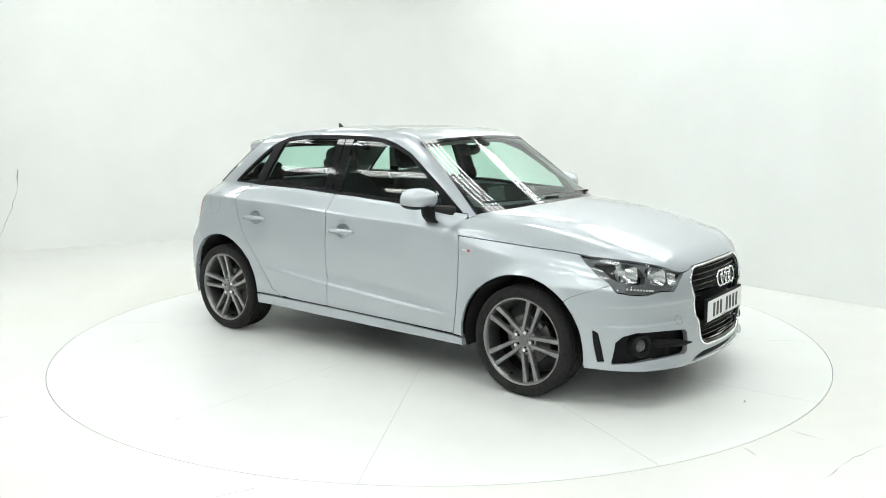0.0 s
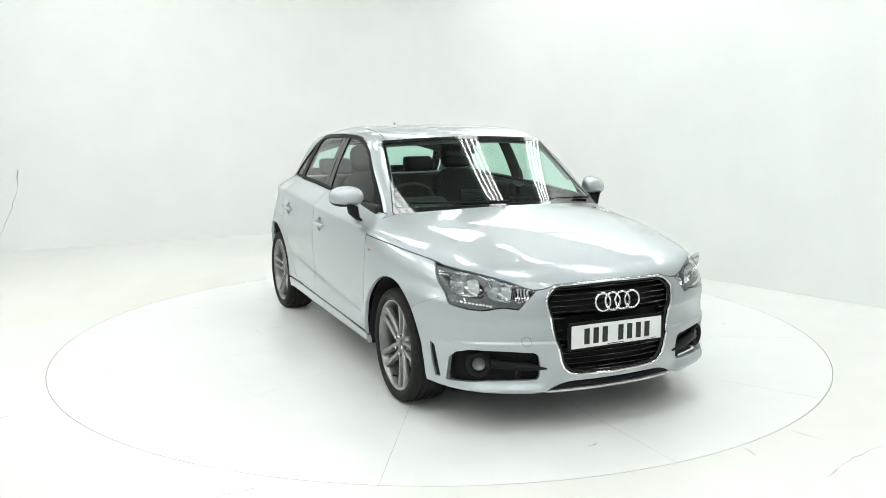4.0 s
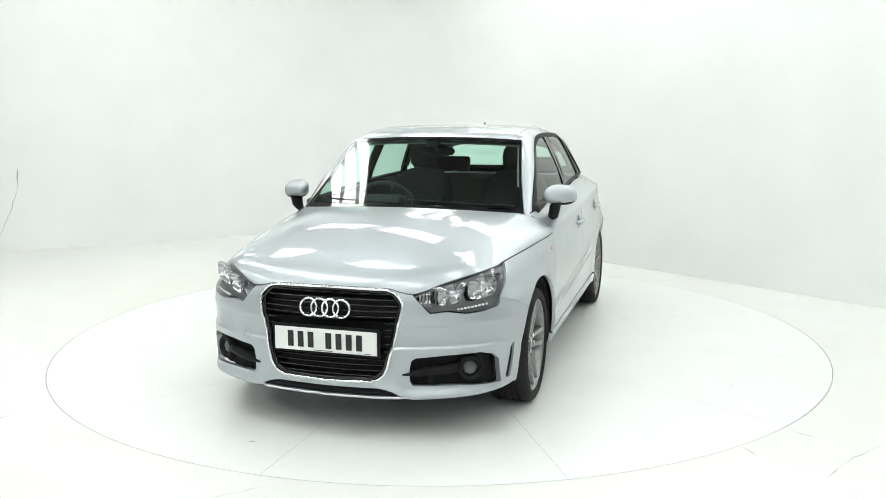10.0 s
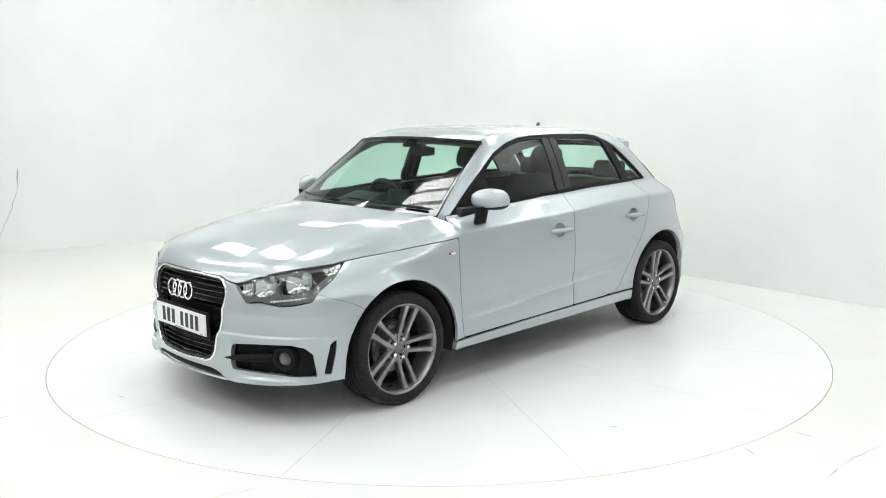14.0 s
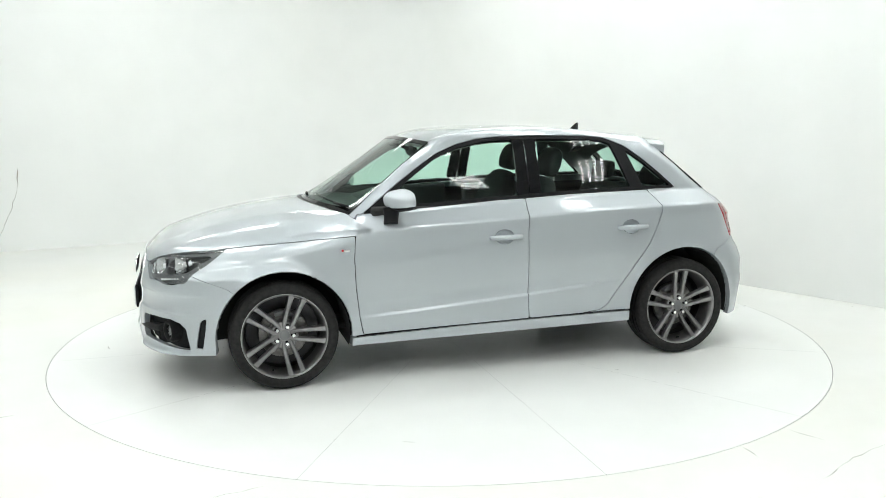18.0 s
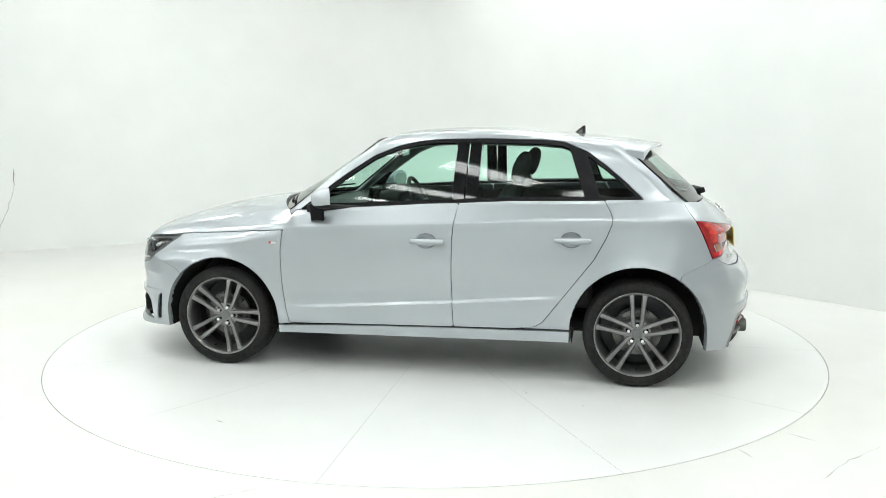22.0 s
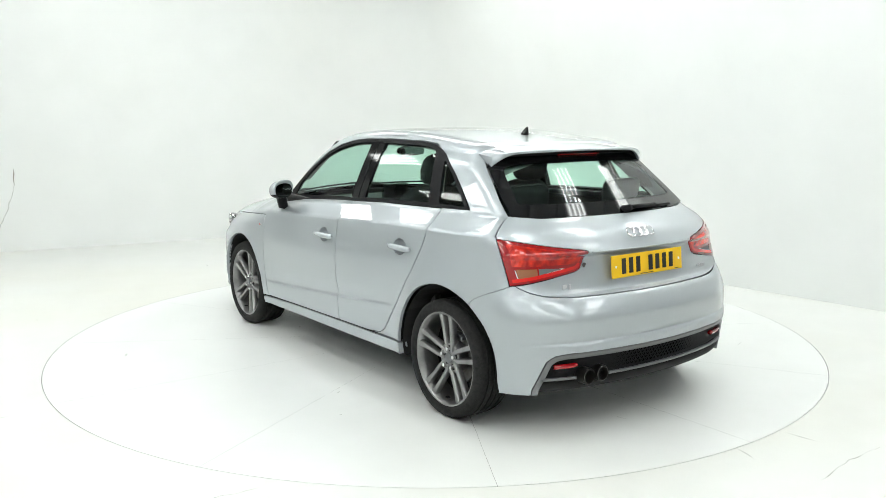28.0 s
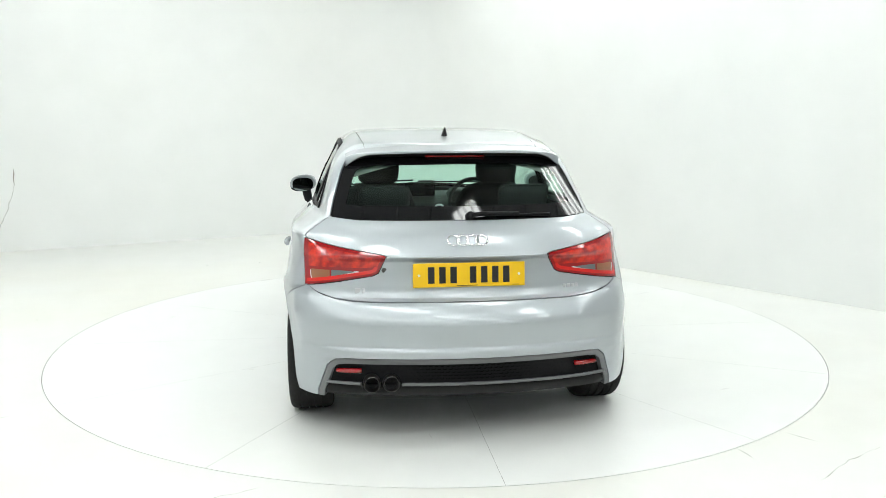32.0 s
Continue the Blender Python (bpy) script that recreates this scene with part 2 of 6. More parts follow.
def build_reflection_boards():
    """Unseen grey boards for the hall behind the camera, added to dim reflections."""
    bm = bmesh.new()
    x = -1.4
    while x < 6.8:
        box(bm, (x + 0.245, -8.85, HIGH / 2), (0.485, 0.06, HIGH - 0.02), None, 0.012, 1)
        x += 0.5
    y = -8.7
    while y < -3.6:
        box(bm, (6.52 - 0.03 * (y + 3.6), y + 0.245, HIGH / 2), (0.06, 0.485, HIGH - 0.02), None, 0.012, 1)
        y += 0.5
    # the added boards run on along the right-hand wall, out of the studio's white part
    a, b = Vector((4.25, -0.32)), Vector((6.55, -3.09))
    n = Vector((-0.77, -0.64)) * 0.05
    L = (b - a).length
    for k in range(int(L / 0.5)):
        c = a + (b - a) * ((k + 0.5) * 0.5 / L) + n
        box(bm, (c.x, c.y, HIGH / 2), (0.06, 0.485, HIGH - 0.02), (0, 0, math.degrees(math.atan2(-2.77, 2.30)) + 90), 0.012, 1)
    for a, b, n in ((Vector((-5.55, 3.406)), Vector((-7.15, 2.625)), Vector((0.44, -0.9)) * 0.05), (Vector((-7.2, 2.5)), Vector((-7.36, -2.5)), Vector((0.05, 0)))):
        L = (b - a).length
        for k in range(int(L / 0.5)):
            c = a + (b - a) * ((k + 0.5) * 0.5 / L) + n
            box(bm, (c.x, c.y, HIGH / 2), (0.06, 0.485, HIGH - 0.02), (0, 0, math.degrees(math.atan2(b.y - a.y, b.x - a.x)) + 90), 0.012, 1)
    return link("wall_reflection_boards", bm, M["hall"])


tagged(build_reflection_boards(), "unseen light grey boards added to dim the car's reflections", "wall", kind="structure")


def crack(pts, width, parent, flat=True):
    """A thin dark crack with an uneven line."""
    rnd = random.Random(len(pts) * 7 + int(pts[0][0] * 100))
    P = []
    for a, b in zip(pts, pts[1:]):
        a, b = Vector(a), Vector(b)
        n = max(2, int((b - a).length / 0.05))
        P += [a.lerp(b, k / n) for k in range(n)]
    P.append(Vector(pts[-1]))
    side = (P[-1] - P[0]).cross(Vector((0, 0, 1)) if flat else Vector((0.44, -0.9, 0))).normalized()
    V, F = [], []
    for k, p in enumerate(P):
        c = p + side * rnd.uniform(-0.008, 0.008)
        w = width * rnd.choice((0.15, 0.4, 0.8, 1.0)) * (0.15 if k in (0, len(P) - 1) else 1)
        V += [tuple(c - side * w / 2), tuple(c + side * w / 2)]
        if k:
            F.append((2 * k - 2, 2 * k - 1, 2 * k + 1, 2 * k))
    return raw("crack", V, F, M["crack"], parent, "thin grey mark in the paint")


Z4 = 0.004
for pts in ([(-2.60, -1.98, Z4), (-2.17, -1.57, Z4)], [(-0.91, -2.53, Z4), (-0.72, -2.43, Z4)], [(1.66, -1.83, Z4), (1.79, -1.99, Z4)],
            [(1.59, -2.40, Z4), (1.82, -2.18, Z4), (2.03, -2.03, Z4)], [(1.38, -2.05, Z4), (1.41, -2.16, Z4)], [(-3.3, -0.3, Z4), (-3.1, 0.1, Z4)]):
    crack(pts, 0.006, floor)
WN = Vector((0.439, -0.899, 0)) * 0.004
crack([Vector((-4.72, 3.811, 0.93)) + WN, Vector((-4.74, 3.801, 0.70)) + WN], 0.014, studio_wall, False)
crack([Vector((-4.74, 3.801, 0.70)) + WN, Vector((-4.80, 3.772, 0.50)) + WN, Vector((-4.93, 3.708, 0.17)) + WN], 0.006, studio_wall, False)


def build_ceiling():
    bm = bmesh.new()
    # ribbed panels
    x = -8.0
    while x < 8.0:
        box(bm, (x + 0.245, -1.7, HIGH + 0.06), (0.485, 15.5, 0.12), None, 0.012, 1)
        x += 0.5
    box(bm, (0, -1.7, HIGH + 0.14), (16.5, 15.5, 0.04))
    return link("ceiling", bm, M["ceiling"])


tagged(build_ceiling(), "grey ribbed ceiling panels", "ceiling", kind="structure")


def light_row(x, y, length, turn, strip):
    """A fitting with four bare tubes side by side."""
    e = new("ceiling_light")
    bm = bmesh.new()
    box(bm, (0, 0, 0.05), (0.46, length, 0.05), None, 0.008)
    part("body", bm, M["fixture"], e)
    for k in range(4):
        bm = bmesh.new()
        box(bm, (-0.159 + 0.106 * k, 0, 0.012), (strip, length - 0.04, 0.02), None, 0.008)
        part("tube", bm, M["tube"], e, "glowing fluorescent tube in its trough", True)
    e.matrix_basis = pose(x, y, HIGH - 0.08, 0, 0, turn)
    return tagged(e, "white ceiling fitting with four fluorescent tubes", "ceiling light", "ceiling lights")


# rows of fittings parallel to the right-hand wall
U, N2 = Vector((0.64, -0.77)), Vector((0.77, 0.64))


def inside(p, keep=0.45):
    n = len(OUT)
    best = 9.0
    odd = False
    for i in range(n):
        a, b = OUT[i], OUT[(i + 1) % n]
        t = max(0.0, min(1.0, (p - a).dot(b - a) / (b - a).length_squared))
        best = min(best, (p - a - (b - a) * t).length)
        if (a.y > p.y) != (b.y > p.y) and p.x < (b.x - a.x) * (p.y - a.y) / (b.y - a.y) + a.x:
            odd = not odd
    return odd and best > keep


LONG = [0.1 + 2.0 * k for k in range(-6, 7)]
SHORT = [-6.6, -4.5, -2.45, -0.40, 2.1, 4.2, 6.3]
for row, places, length, strip in ((2.80, LONG[:8], 1.70, 0.038), (1.24, LONG, 1.45, 0.044), (-0.68, SHORT, 1.05, 0.080), (-2.45, LONG, 1.45, 0.056),
                                   (-4.20, LONG, 1.45, 0.056), (-5.90, LONG, 1.45, 0.056)):
    for u in places:
        p = U * u + N2 * row
        if inside(p + U * length / 2, 0.25) and inside(p - U * length / 2, 0.25):
            light_row(p.x, p.y, length, math.degrees(math.atan2(U.y, U.x)) - 90, strip)

# turntable: a painted disc with radial joints
turntable = new("turntable")


def build_turntable():
    n = 12
    for k in range(n):
        a0, a1 = 2 * math.pi * k / n + 0.00028, 2 * math.pi * (k + 1) / n - 0.00028
        V, F = [(0, 0, 0)], []
        m = 24
        for r in (0.6, 1.5, RT - 0.0022):
            for i in range(m + 1):
                a = a0 + (a1 - a0) * i / m
                V.append((r * math.cos(a), r * math.sin(a), 0.0))
        for i in range(m):
            F.append((0, 1 + i, 2 + i))
            for b in (0, 1):
                o = 1 + b * (m + 1)
                F.append((o + i, o + m + 1 + i, o + m + 2 + i, o + i + 1))
        o = 1 + 2 * (m + 1)
        base = len(V)
        V += [(x, y, -0.03) for x, y, _ in V[o:o + m + 1]]
        for i in range(m):
            F.append((o + i, base + i, base + i + 1, o + i + 1))
        raw("deck_panel", V, F, M["table"], turntable)
    bm = bmesh.new()
    bmesh.ops.create_circle(bm, cap_ends=True, segments=96, radius=RT + 0.2, matrix=Matrix.Translation((0, 0, -0.03)))
    part("base", bm, M["seam"], turntable)


build_turntable()
# scuffs and chips in the paint
rs = random.Random(5)
for k in range(16):
    a, r, d = rs.uniform(0, 6.28), rs.uniform(1.0, 2.4), rs.uniform(0, 6.28)
    L = rs.uniform(0.01, 0.07)
    p = Vector((r * math.cos(a), r * math.sin(a), Z4))
    crack([p, p + Vector((L * math.cos(d), L * math.sin(d), 0))], rs.uniform(0.004, 0.010), turntable)
for k in range(22):
    a, r, d = rs.uniform(0, 6.28), rs.uniform(2.6, 4.0), rs.uniform(0, 6.28)
    L = rs.uniform(0.01, 0.09)
    p = Vector((HUB.x + r * math.cos(a), HUB.y + r * math.sin(a), Z4))
    crack([p, p + Vector((L * math.cos(d), L * math.sin(d), 0))], rs.uniform(0.004, 0.011), floor)
tagged(turntable, "white painted round turntable flush with the floor", "turntable")


# ---- the car's outer surface ----
# car space: x forward, y to its left, z up, origin on the ground midway between the axles
def curve(xk, yk):
    """Smooth monotone curve through knots."""
    xk, yk = np.array(xk, float), np.array(yk, float)
    h, dl = np.diff(xk), np.diff(yk) / np.diff(xk)
    d = np.zeros_like(xk)
    d[0], d[-1] = dl[0], dl[-1]
    for i in range(1, len(xk) - 1):
        if dl[i - 1] * dl[i] > 0:
            w1, w2 = 2 * h[i] + h[i - 1], h[i] + 2 * h[i - 1]
            d[i] = (w1 + w2) / (w1 / dl[i - 1] + w2 / dl[i])

    def f(x):
        x = np.asarray(x, float)
        i = np.clip(np.searchsorted(xk, x) - 1, 0, len(h) - 1)
        t = (np.clip(x, xk[0], xk[-1]) - xk[i]) / h[i]
        v = ((2 * t ** 3 - 3 * t ** 2 + 1) * yk[i] + (t ** 3 - 2 * t ** 2 + t) * h[i] * d[i]
             + (3 * t ** 2 - 2 * t ** 3) * yk[i + 1] + (t ** 3 - t ** 2) * h[i] * d[i + 1])
        return v + np.where(x < xk[0], (x - xk[0]) * d[0], 0) + np.where(x > xk[-1], (x - xk[-1]) * d[-1], 0)
    return f


def row_curve(Z, Y, z):
    """The same, with knots of its own for every point."""
    h = np.diff(Z, axis=1)
    dl = np.diff(Y, axis=1) / h
    a, b, h0, h1 = dl[:, :-1], dl[:, 1:], h[:, :-1], h[:, 1:]
    ok = a * b > 0
    w1, w2 = 2 * h1 + h0, h1 + 2 * h0
    mid = np.where(ok, (w1 + w2) / (w1 / np.where(ok, a, 1) + w2 / np.where(ok, b, 1)), 0)
    d = np.concatenate([dl[:, :1], mid, dl[:, -1:]], 1)
    i = np.clip((z[:, None] > Z).sum(1) - 1, 0, h.shape[1] - 1)
    k = np.arange(len(z))
    hh = h[k, i]
    t = (z - Z[k, i]) / hh
    tc = np.clip(t, 0, 1)
    v = ((2 * tc ** 3 - 3 * tc ** 2 + 1) * Y[k, i] + (tc ** 3 - 2 * tc ** 2 + tc) * hh * d[k, i]
         + (3 * tc ** 2 - 2 * tc ** 3) * Y[k, i + 1] + (tc ** 3 - tc ** 2) * hh * d[k, i + 1])
    return v + np.where(t < 0, t * hh * d[k, i], 0) + np.where(t > 1, (t - 1) * hh * d[k, i + 1], 0)


def faired(f, lo, hi, sigma):
    """A curve evened out over a few centimetres, so that light runs smoothly along it."""
    st = 0.001
    pad = 4 * sigma
    x = np.arange(lo - pad, hi + pad + st, st)
    y = f(x)
    k = np.exp(-0.5 * (np.arange(-int(pad / st), int(pad / st) + 1) * st / sigma) ** 2)
    k /= k.sum()
    v = np.convolve(y, k, "valid")
    xs = np.linspace(x[0] + pad, x[-1] - pad, len(v))
    g0, g1 = (v[5] - v[0]) / (xs[5] - xs[0]), (v[-1] - v[-6]) / (xs[-1] - xs[-6])

    def g(q):
        q = np.asarray(q, float)
        return np.interp(q, xs, v) + np.minimum(q - xs[0], 0) * g0 + np.maximum(q - xs[-1], 0) * g1
    return g


ROOF_X = [-1.75, -1.40, -1.214, -1.139, -0.953, -0.766, -0.58, -0.393, -0.207, -0.02, 0.167, 0.30, 0.40, 0.581, 0.733, 0.90, 0.965,
          1.02, 1.135, 1.269, 1.422, 1.576, 1.692, 1.80, 1.90, 2.0, 2.06]
ROOF_Z = [1.27, 1.338, 1.364, 1.373, 1.392, 1.410, 1.426, 1.436, 1.437, 1.431, 1.417, 1.392, 1.357, 1.250, 1.147, 1.035, 0.995,
          0.988, 0.978, 0.962, 0.936, 0.900, 0.866, 0.826, 0.780, 0.720, 0.670]
over_cabin = faired(curve(ROOF_X[:17], ROOF_Z[:17]), -1.75, 0.965, 0.032)
over_bonnet = faired(curve(ROOF_X[16:], ROOF_Z[16:]), 0.965, 2.06, 0.05)


def z_roof(x):
    return np.where(np.asarray(x) < 0.965, over_cabin(x), over_bonnet(x))


crown = curve([-1.6, -0.2, 0.3, 0.95, 1.3, 1.8, 2.0], [0.07, 0.055, 0.06, 0.10, 0.11, 0.115, 0.10])
wrap = curve([-0.6, 0.1, 0.40, 0.95, 1.15, 1.4], [0.0, 0.06, 0.24, 0.27, 0.1, 0.0])
plan = curve([-1.95, -1.7, -1.5, -1.235, -0.8, -0.2, 0.4, 0.85, 1.235, 1.45, 1.7, 1.95],
             [0.715, 0.788, 0.844, 0.870, 0.873, 0.874, 0.873, 0.872, 0.872, 0.855, 0.815, 0.76])
z_shoulder = curve([-1.7, -1.48, -1.083, -0.826, -0.5, -0.18, 0.142, 0.5, 0.81, 1.3, 1.7],
                   [0.943, 0.943, 0.940, 0.937, 0.924, 0.905, 0.892, 0.880, 0.862, 0.80, 0.74])
y_shoulder = curve([-1.7, -1.5, -1.3, -0.2, 0.5, 0.85, 1.235, 1.6, 1.95], [0.700, 0.779, 0.830, 0.854, 0.852, 0.838, 0.803, 0.755, 0.68])
z_belt = curve([-1.6, -1.235, -0.84, -0.51, -0.19, 0.0, 0.31, 0.5, 0.85, 1.3, 1.7],
               [1.046, 1.043, 1.037, 1.030, 1.015, 1.005, 0.985, 0.972, 0.952, 0.93, 0.90])
y_belt = curve([-1.7, -1.5, -1.235, -0.8, -0.2, 0.4, 0.85, 1.235, 1.6, 1.95], [0.590, 0.640, 0.692, 0.735, 0.748, 0.742, 0.715, 0.70, 0.66, 0.60])
y_rail = curve([-1.5, -1.235, -0.8, -0.2, 0.2, 0.4, 0.8], [0.52, 0.557, 0.592, 0.602, 0.597, 0.585, 0.57])
z_crease = curve([-0.8, -0.508, -0.183, 0.143, 0.47, 0.80], [0.503, 0.479, 0.452, 0.429, 0.405, 0.386])
x_nose = curve([0.10, 0.17, 0.215, 0.30, 0.40, 0.437, 0.452, 0.50, 0.535, 0.552, 0.60, 0.70, 0.80, 0.95],
               [2.00, 2.028, 2.036, 2.036, 2.036, 2.035, 2.023, 2.019, 2.021, 2.027, 2.020, 2.002, 1.97, 1.90])
x_tail = curve([0.12, 0.20, 0.30, 0.395, 0.415, 0.452, 0.468, 0.57, 0.588, 0.64, 0.668, 0.685, 0.74, 0.80, 0.845, 0.866, 0.885, 0.95, 1.011, 1.161, 1.296, 1.45],
               [-1.85, -1.868, -1.885, -1.898, -1.912, -1.915, -1.898, -1.911, -1.906, -1.874, -1.845, -1.812, -1.792, -1.780, -1.775, -1.797, -1.784, -1.728, -1.636, -1.468, -1.318, -1.15])


x_corner = curve([0.12, 0.30, 0.43, 0.55, 0.65, 0.75, 0.866, 0.95, 1.011, 1.161, 1.296, 1.45],
                 [-1.85, -1.882, -1.898, -1.890, -1.858, -1.816, -1.784, -1.722, -1.634, -1.468, -1.318, -1.15])


plan, y_shoulder, y_belt, y_rail = (faired(f, -1.95, 1.95, 0.09) for f in (plan, y_shoulder, y_belt, y_rail))
z_shoulder, z_belt = faired(z_shoulder, -1.7, 1.7, 0.09), faired(z_belt, -1.7, 1.7, 0.09)
wrap, crown = faired(wrap, -0.8, 1.5, 0.04), faired(crown, -1.6, 2.0, 0.08)


def smax(a, b, k):
    h = np.maximum(k - np.abs(a - b), 0) / k
    return np.maximum(a, b) + h * h * k * 0.25


def side_y(x, z):
    w = plan(x)
    zc, zs, zb = z_crease(np.clip(x, -0.8, 0.8)), z_shoulder(x), z_belt(x)
    deep = np.clip((0.86 - x) / 0.25, 0, 1) * np.clip((x + 0.86) / 0.3, 0, 1)
    deep = deep * deep * (3 - 2 * deep)
    ys, yb, yr = y_shoulder(x), y_belt(x), y_rail(x)
    one = np.ones_like(x)
    fr = np.clip((x - 0.55) / 0.6, 0, 1)
    fr = fr * fr * (3 - 2 * fr)
    rear = 0.018 * np.clip((-1.35 - x) / 0.28, 0, 1) ** 1.5
    z1, y1, z2, y2 = zs + 0.006 + 0.020 * fr, ys - 0.006 - 0.012 * fr, zb - 0.02, yb + 0.012
    Z = np.stack([0.10 * one, 0.215 * one, 0.30 * one, zc - 0.045, zc - 0.009, zc + 0.009, zc + 0.09, 0.66 * one - 0.04 * fr, zs - 0.055 - 0.015 * fr, zs - 0.004 - 0.022 * fr,
                  z1, z1 + 0.2 * (z2 - z1), z1 + 0.8 * (z2 - z1), z2, zb + 0.01, 1.20 * one, 1.36 * one, 1.50 * one], 1)
    Y = np.stack([w - 0.06, w - 0.026, w - 0.014, w - 0.010, w - 0.008, w - 0.008 - 0.0120 * deep, w - 0.003 - 0.003 * deep, w - 0.010 * fr - rear, ys + 0.006 + 0.024 * fr, ys + 0.0008 + 0.011 * fr,
                  y1, y1 + 0.2 * (y2 - y1), y1 + 0.8 * (y2 - y1), y2, yb - 0.004, yb + (yr - yb) * 0.50, yr, yr - 0.08], 1)
    # keep the knots rising where the shoulder runs low
    Z = np.maximum.accumulate(Z + np.arange(Z.shape[1]) * 1e-4, axis=1)
    for c in range(1, Z.shape[1]):
        Z[:, c] = np.maximum(Z[:, c], Z[:, c - 1] + 0.004)
    y = row_curve(Z, Y, z)
    # pressed lips round the wheel arches
    for cx, cz, r in ((1.2345, 0.300, 0.368), (-1.2345, 0.312, 0.374)):
        q = np.hypot(x - cx, z - cz) - r
        y = y + 0.012 * np.clip(1 - q / 0.085, 0, 1) ** 2.5 * (q > -0.12) * np.clip((1.0 - z) * 4, 0, 1)
    return y


def ridge(x, y):
    """The bonnet falls off outside a soft crease."""
    q = y - (0.52 - 0.16 * np.clip((x - 0.95) / 0.9, 0, 1))
    return 0.085 * 0.5 * (q + np.sqrt(q * q + 0.00012)) * np.clip((x - 0.88) / 0.22, 0, 1)


def body(p):
    """Signed measure of the closed outer skin, negative inside."""
    x, y, z = p[:, 0], np.abs(p[:, 1]), p[:, 2]
    s = y - side_y(x, z)
    t = z - (z_roof(x + wrap(x) * y * y) - crown(x) * y * y - ridge(x, y))
    wing = np.clip((y - 0.33) / 0.10, 0, 1)
    wing = 0.020 * wing * wing * (3 - 2 * wing) * np.exp(-((z - 0.222) / 0.022) ** 2)
    f = x - (x_nose(z) + wing - 0.30 * y * y - 0.35 * np.clip(y - 0.30, 0, 1) ** 2 - 0.6 * np.clip(y - 0.62, 0, 1) ** 2)
    yr = 0.27 - 0.04 * np.clip((1.0 - z) / 0.15, 0, 1) + 0.15 * np.clip((z - 1.05) / 0.25, 0, 1)
    fade = np.clip((y - 0.50) / 0.24, 0, 1)
    fade = fade * fade * (3 - 2 * fade) * 0.75
    r = x_tail(z) * (1 - fade) + x_corner(z) * fade + yr * y * y + 0.55 * np.clip(y - 0.48, 0, 1) ** 2 - x
    kt = np.clip(0.07 + 0.05 * np.clip((0.45 - x) / 0.4, 0, 1) + 0.05 * np.clip((x - 0.9) / 0.3, 0, 1), 0.05, 0.13)
    d = smax(s, t, kt)
    d = smax(d, f, np.clip(0.10 + 0 * x, 0.04, 0.2))
    return smax(d, r, 0.075 + 0 * x)


def march(o, v, far=2.2):
    """The last point inside the skin along rays o + s v."""
    lo, hi = np.zeros(len(o)), np.full(len(o), far)
    for _ in range(34):
        m = (lo + hi) / 2
        ins = body(o + v * m[:, None]) < 0
        lo, hi = np.where(ins, m, lo), np.where(ins, hi, m)
    return o + v * ((lo + hi) / 2)[:, None]


def normals(p):
    e = 0.002
    g = np.stack([body(p + [e, 0, 0]) - body(p - [e, 0, 0]), body(p + [0, e, 0]) - body(p - [0, e, 0]),
                  body(p + [0, 0, e]) - body(p - [0, 0, e])], 1)
    g[:, 1] = np.where(np.abs(p[:, 1]) < 1e-5, 0, g[:, 1])
    return g / np.linalg.norm(g, axis=1)[:, None]


def sheet(o, v, nu, nv):
    P = march(o, v)
    N = normals(P)
    i = np.arange(nu * nv).reshape(nu, nv)
    a, b, c, d = i[:-1, :-1].ravel(), i[1:, :-1].ravel(), i[1:, 1:].ravel(), i[:-1, 1:].ravel()
    T = np.concatenate([np.stack([a, b, c], 1), np.stack([a, c, d], 1)])
    fn = np.cross(P[T[:, 1]] - P[T[:, 0]], P[T[:, 2]] - P[T[:, 0]])
    flip = (fn * N[T[:, 0]]).sum(1) < 0
    T[flip] = T[flip][:, ::-1]
    return P, N, T


def side_sheet():
    xs = np.arange(-1.80, 2.001, 0.0135)
    z0 = 0.60
    ang = np.radians(np.concatenate([np.arange(-30, -15.5, 0.85), np.arange(-15.5, -5, 0.4), np.arange(-5, 14, 0.8), np.arange(14, 25, 0.3), np.arange(25, 30, 0.8), np.arange(30, 62, 0.9), np.arange(62, 89.5, 1.2), [90.0]]))
    X, A = np.meshgrid(xs, ang, indexing="ij")
    o = np.stack([X.ravel(), 0 * X.ravel(), np.full(X.size, z0)], 1)
    v = np.stack([0 * X.ravel(), np.cos(A.ravel()), np.sin(A.ravel())], 1)
    v[:, 1] = np.where(v[:, 1] < 1e-9, 0, v[:, 1])
    return sheet(o, v, len(xs), len(ang))


def end_sheet(cx, front, ztop):
    az = np.radians(np.concatenate([np.arange(0, 20, 1.0), np.arange(20, 100.1, 0.8)]))
    zs = np.concatenate([np.arange(0.15, 0.30, 0.006), np.arange(0.30, ztop, 0.009)])
    A, Z = np.meshgrid(az, zs, indexing="ij")
    o = np.stack([np.full(A.size, cx), 0 * A.ravel(), Z.ravel()], 1)
    v = np.stack([np.cos(A.ravel()) * (1 if front else -1), np.sin(A.ravel()), 0 * A.ravel()], 1)
    return sheet(o, v, len(az), len(zs))


SIDE, FRONT, REAR = side_sheet(), end_sheet(1.05, True, 0.86), end_sheet(-0.95, False, 1.36)


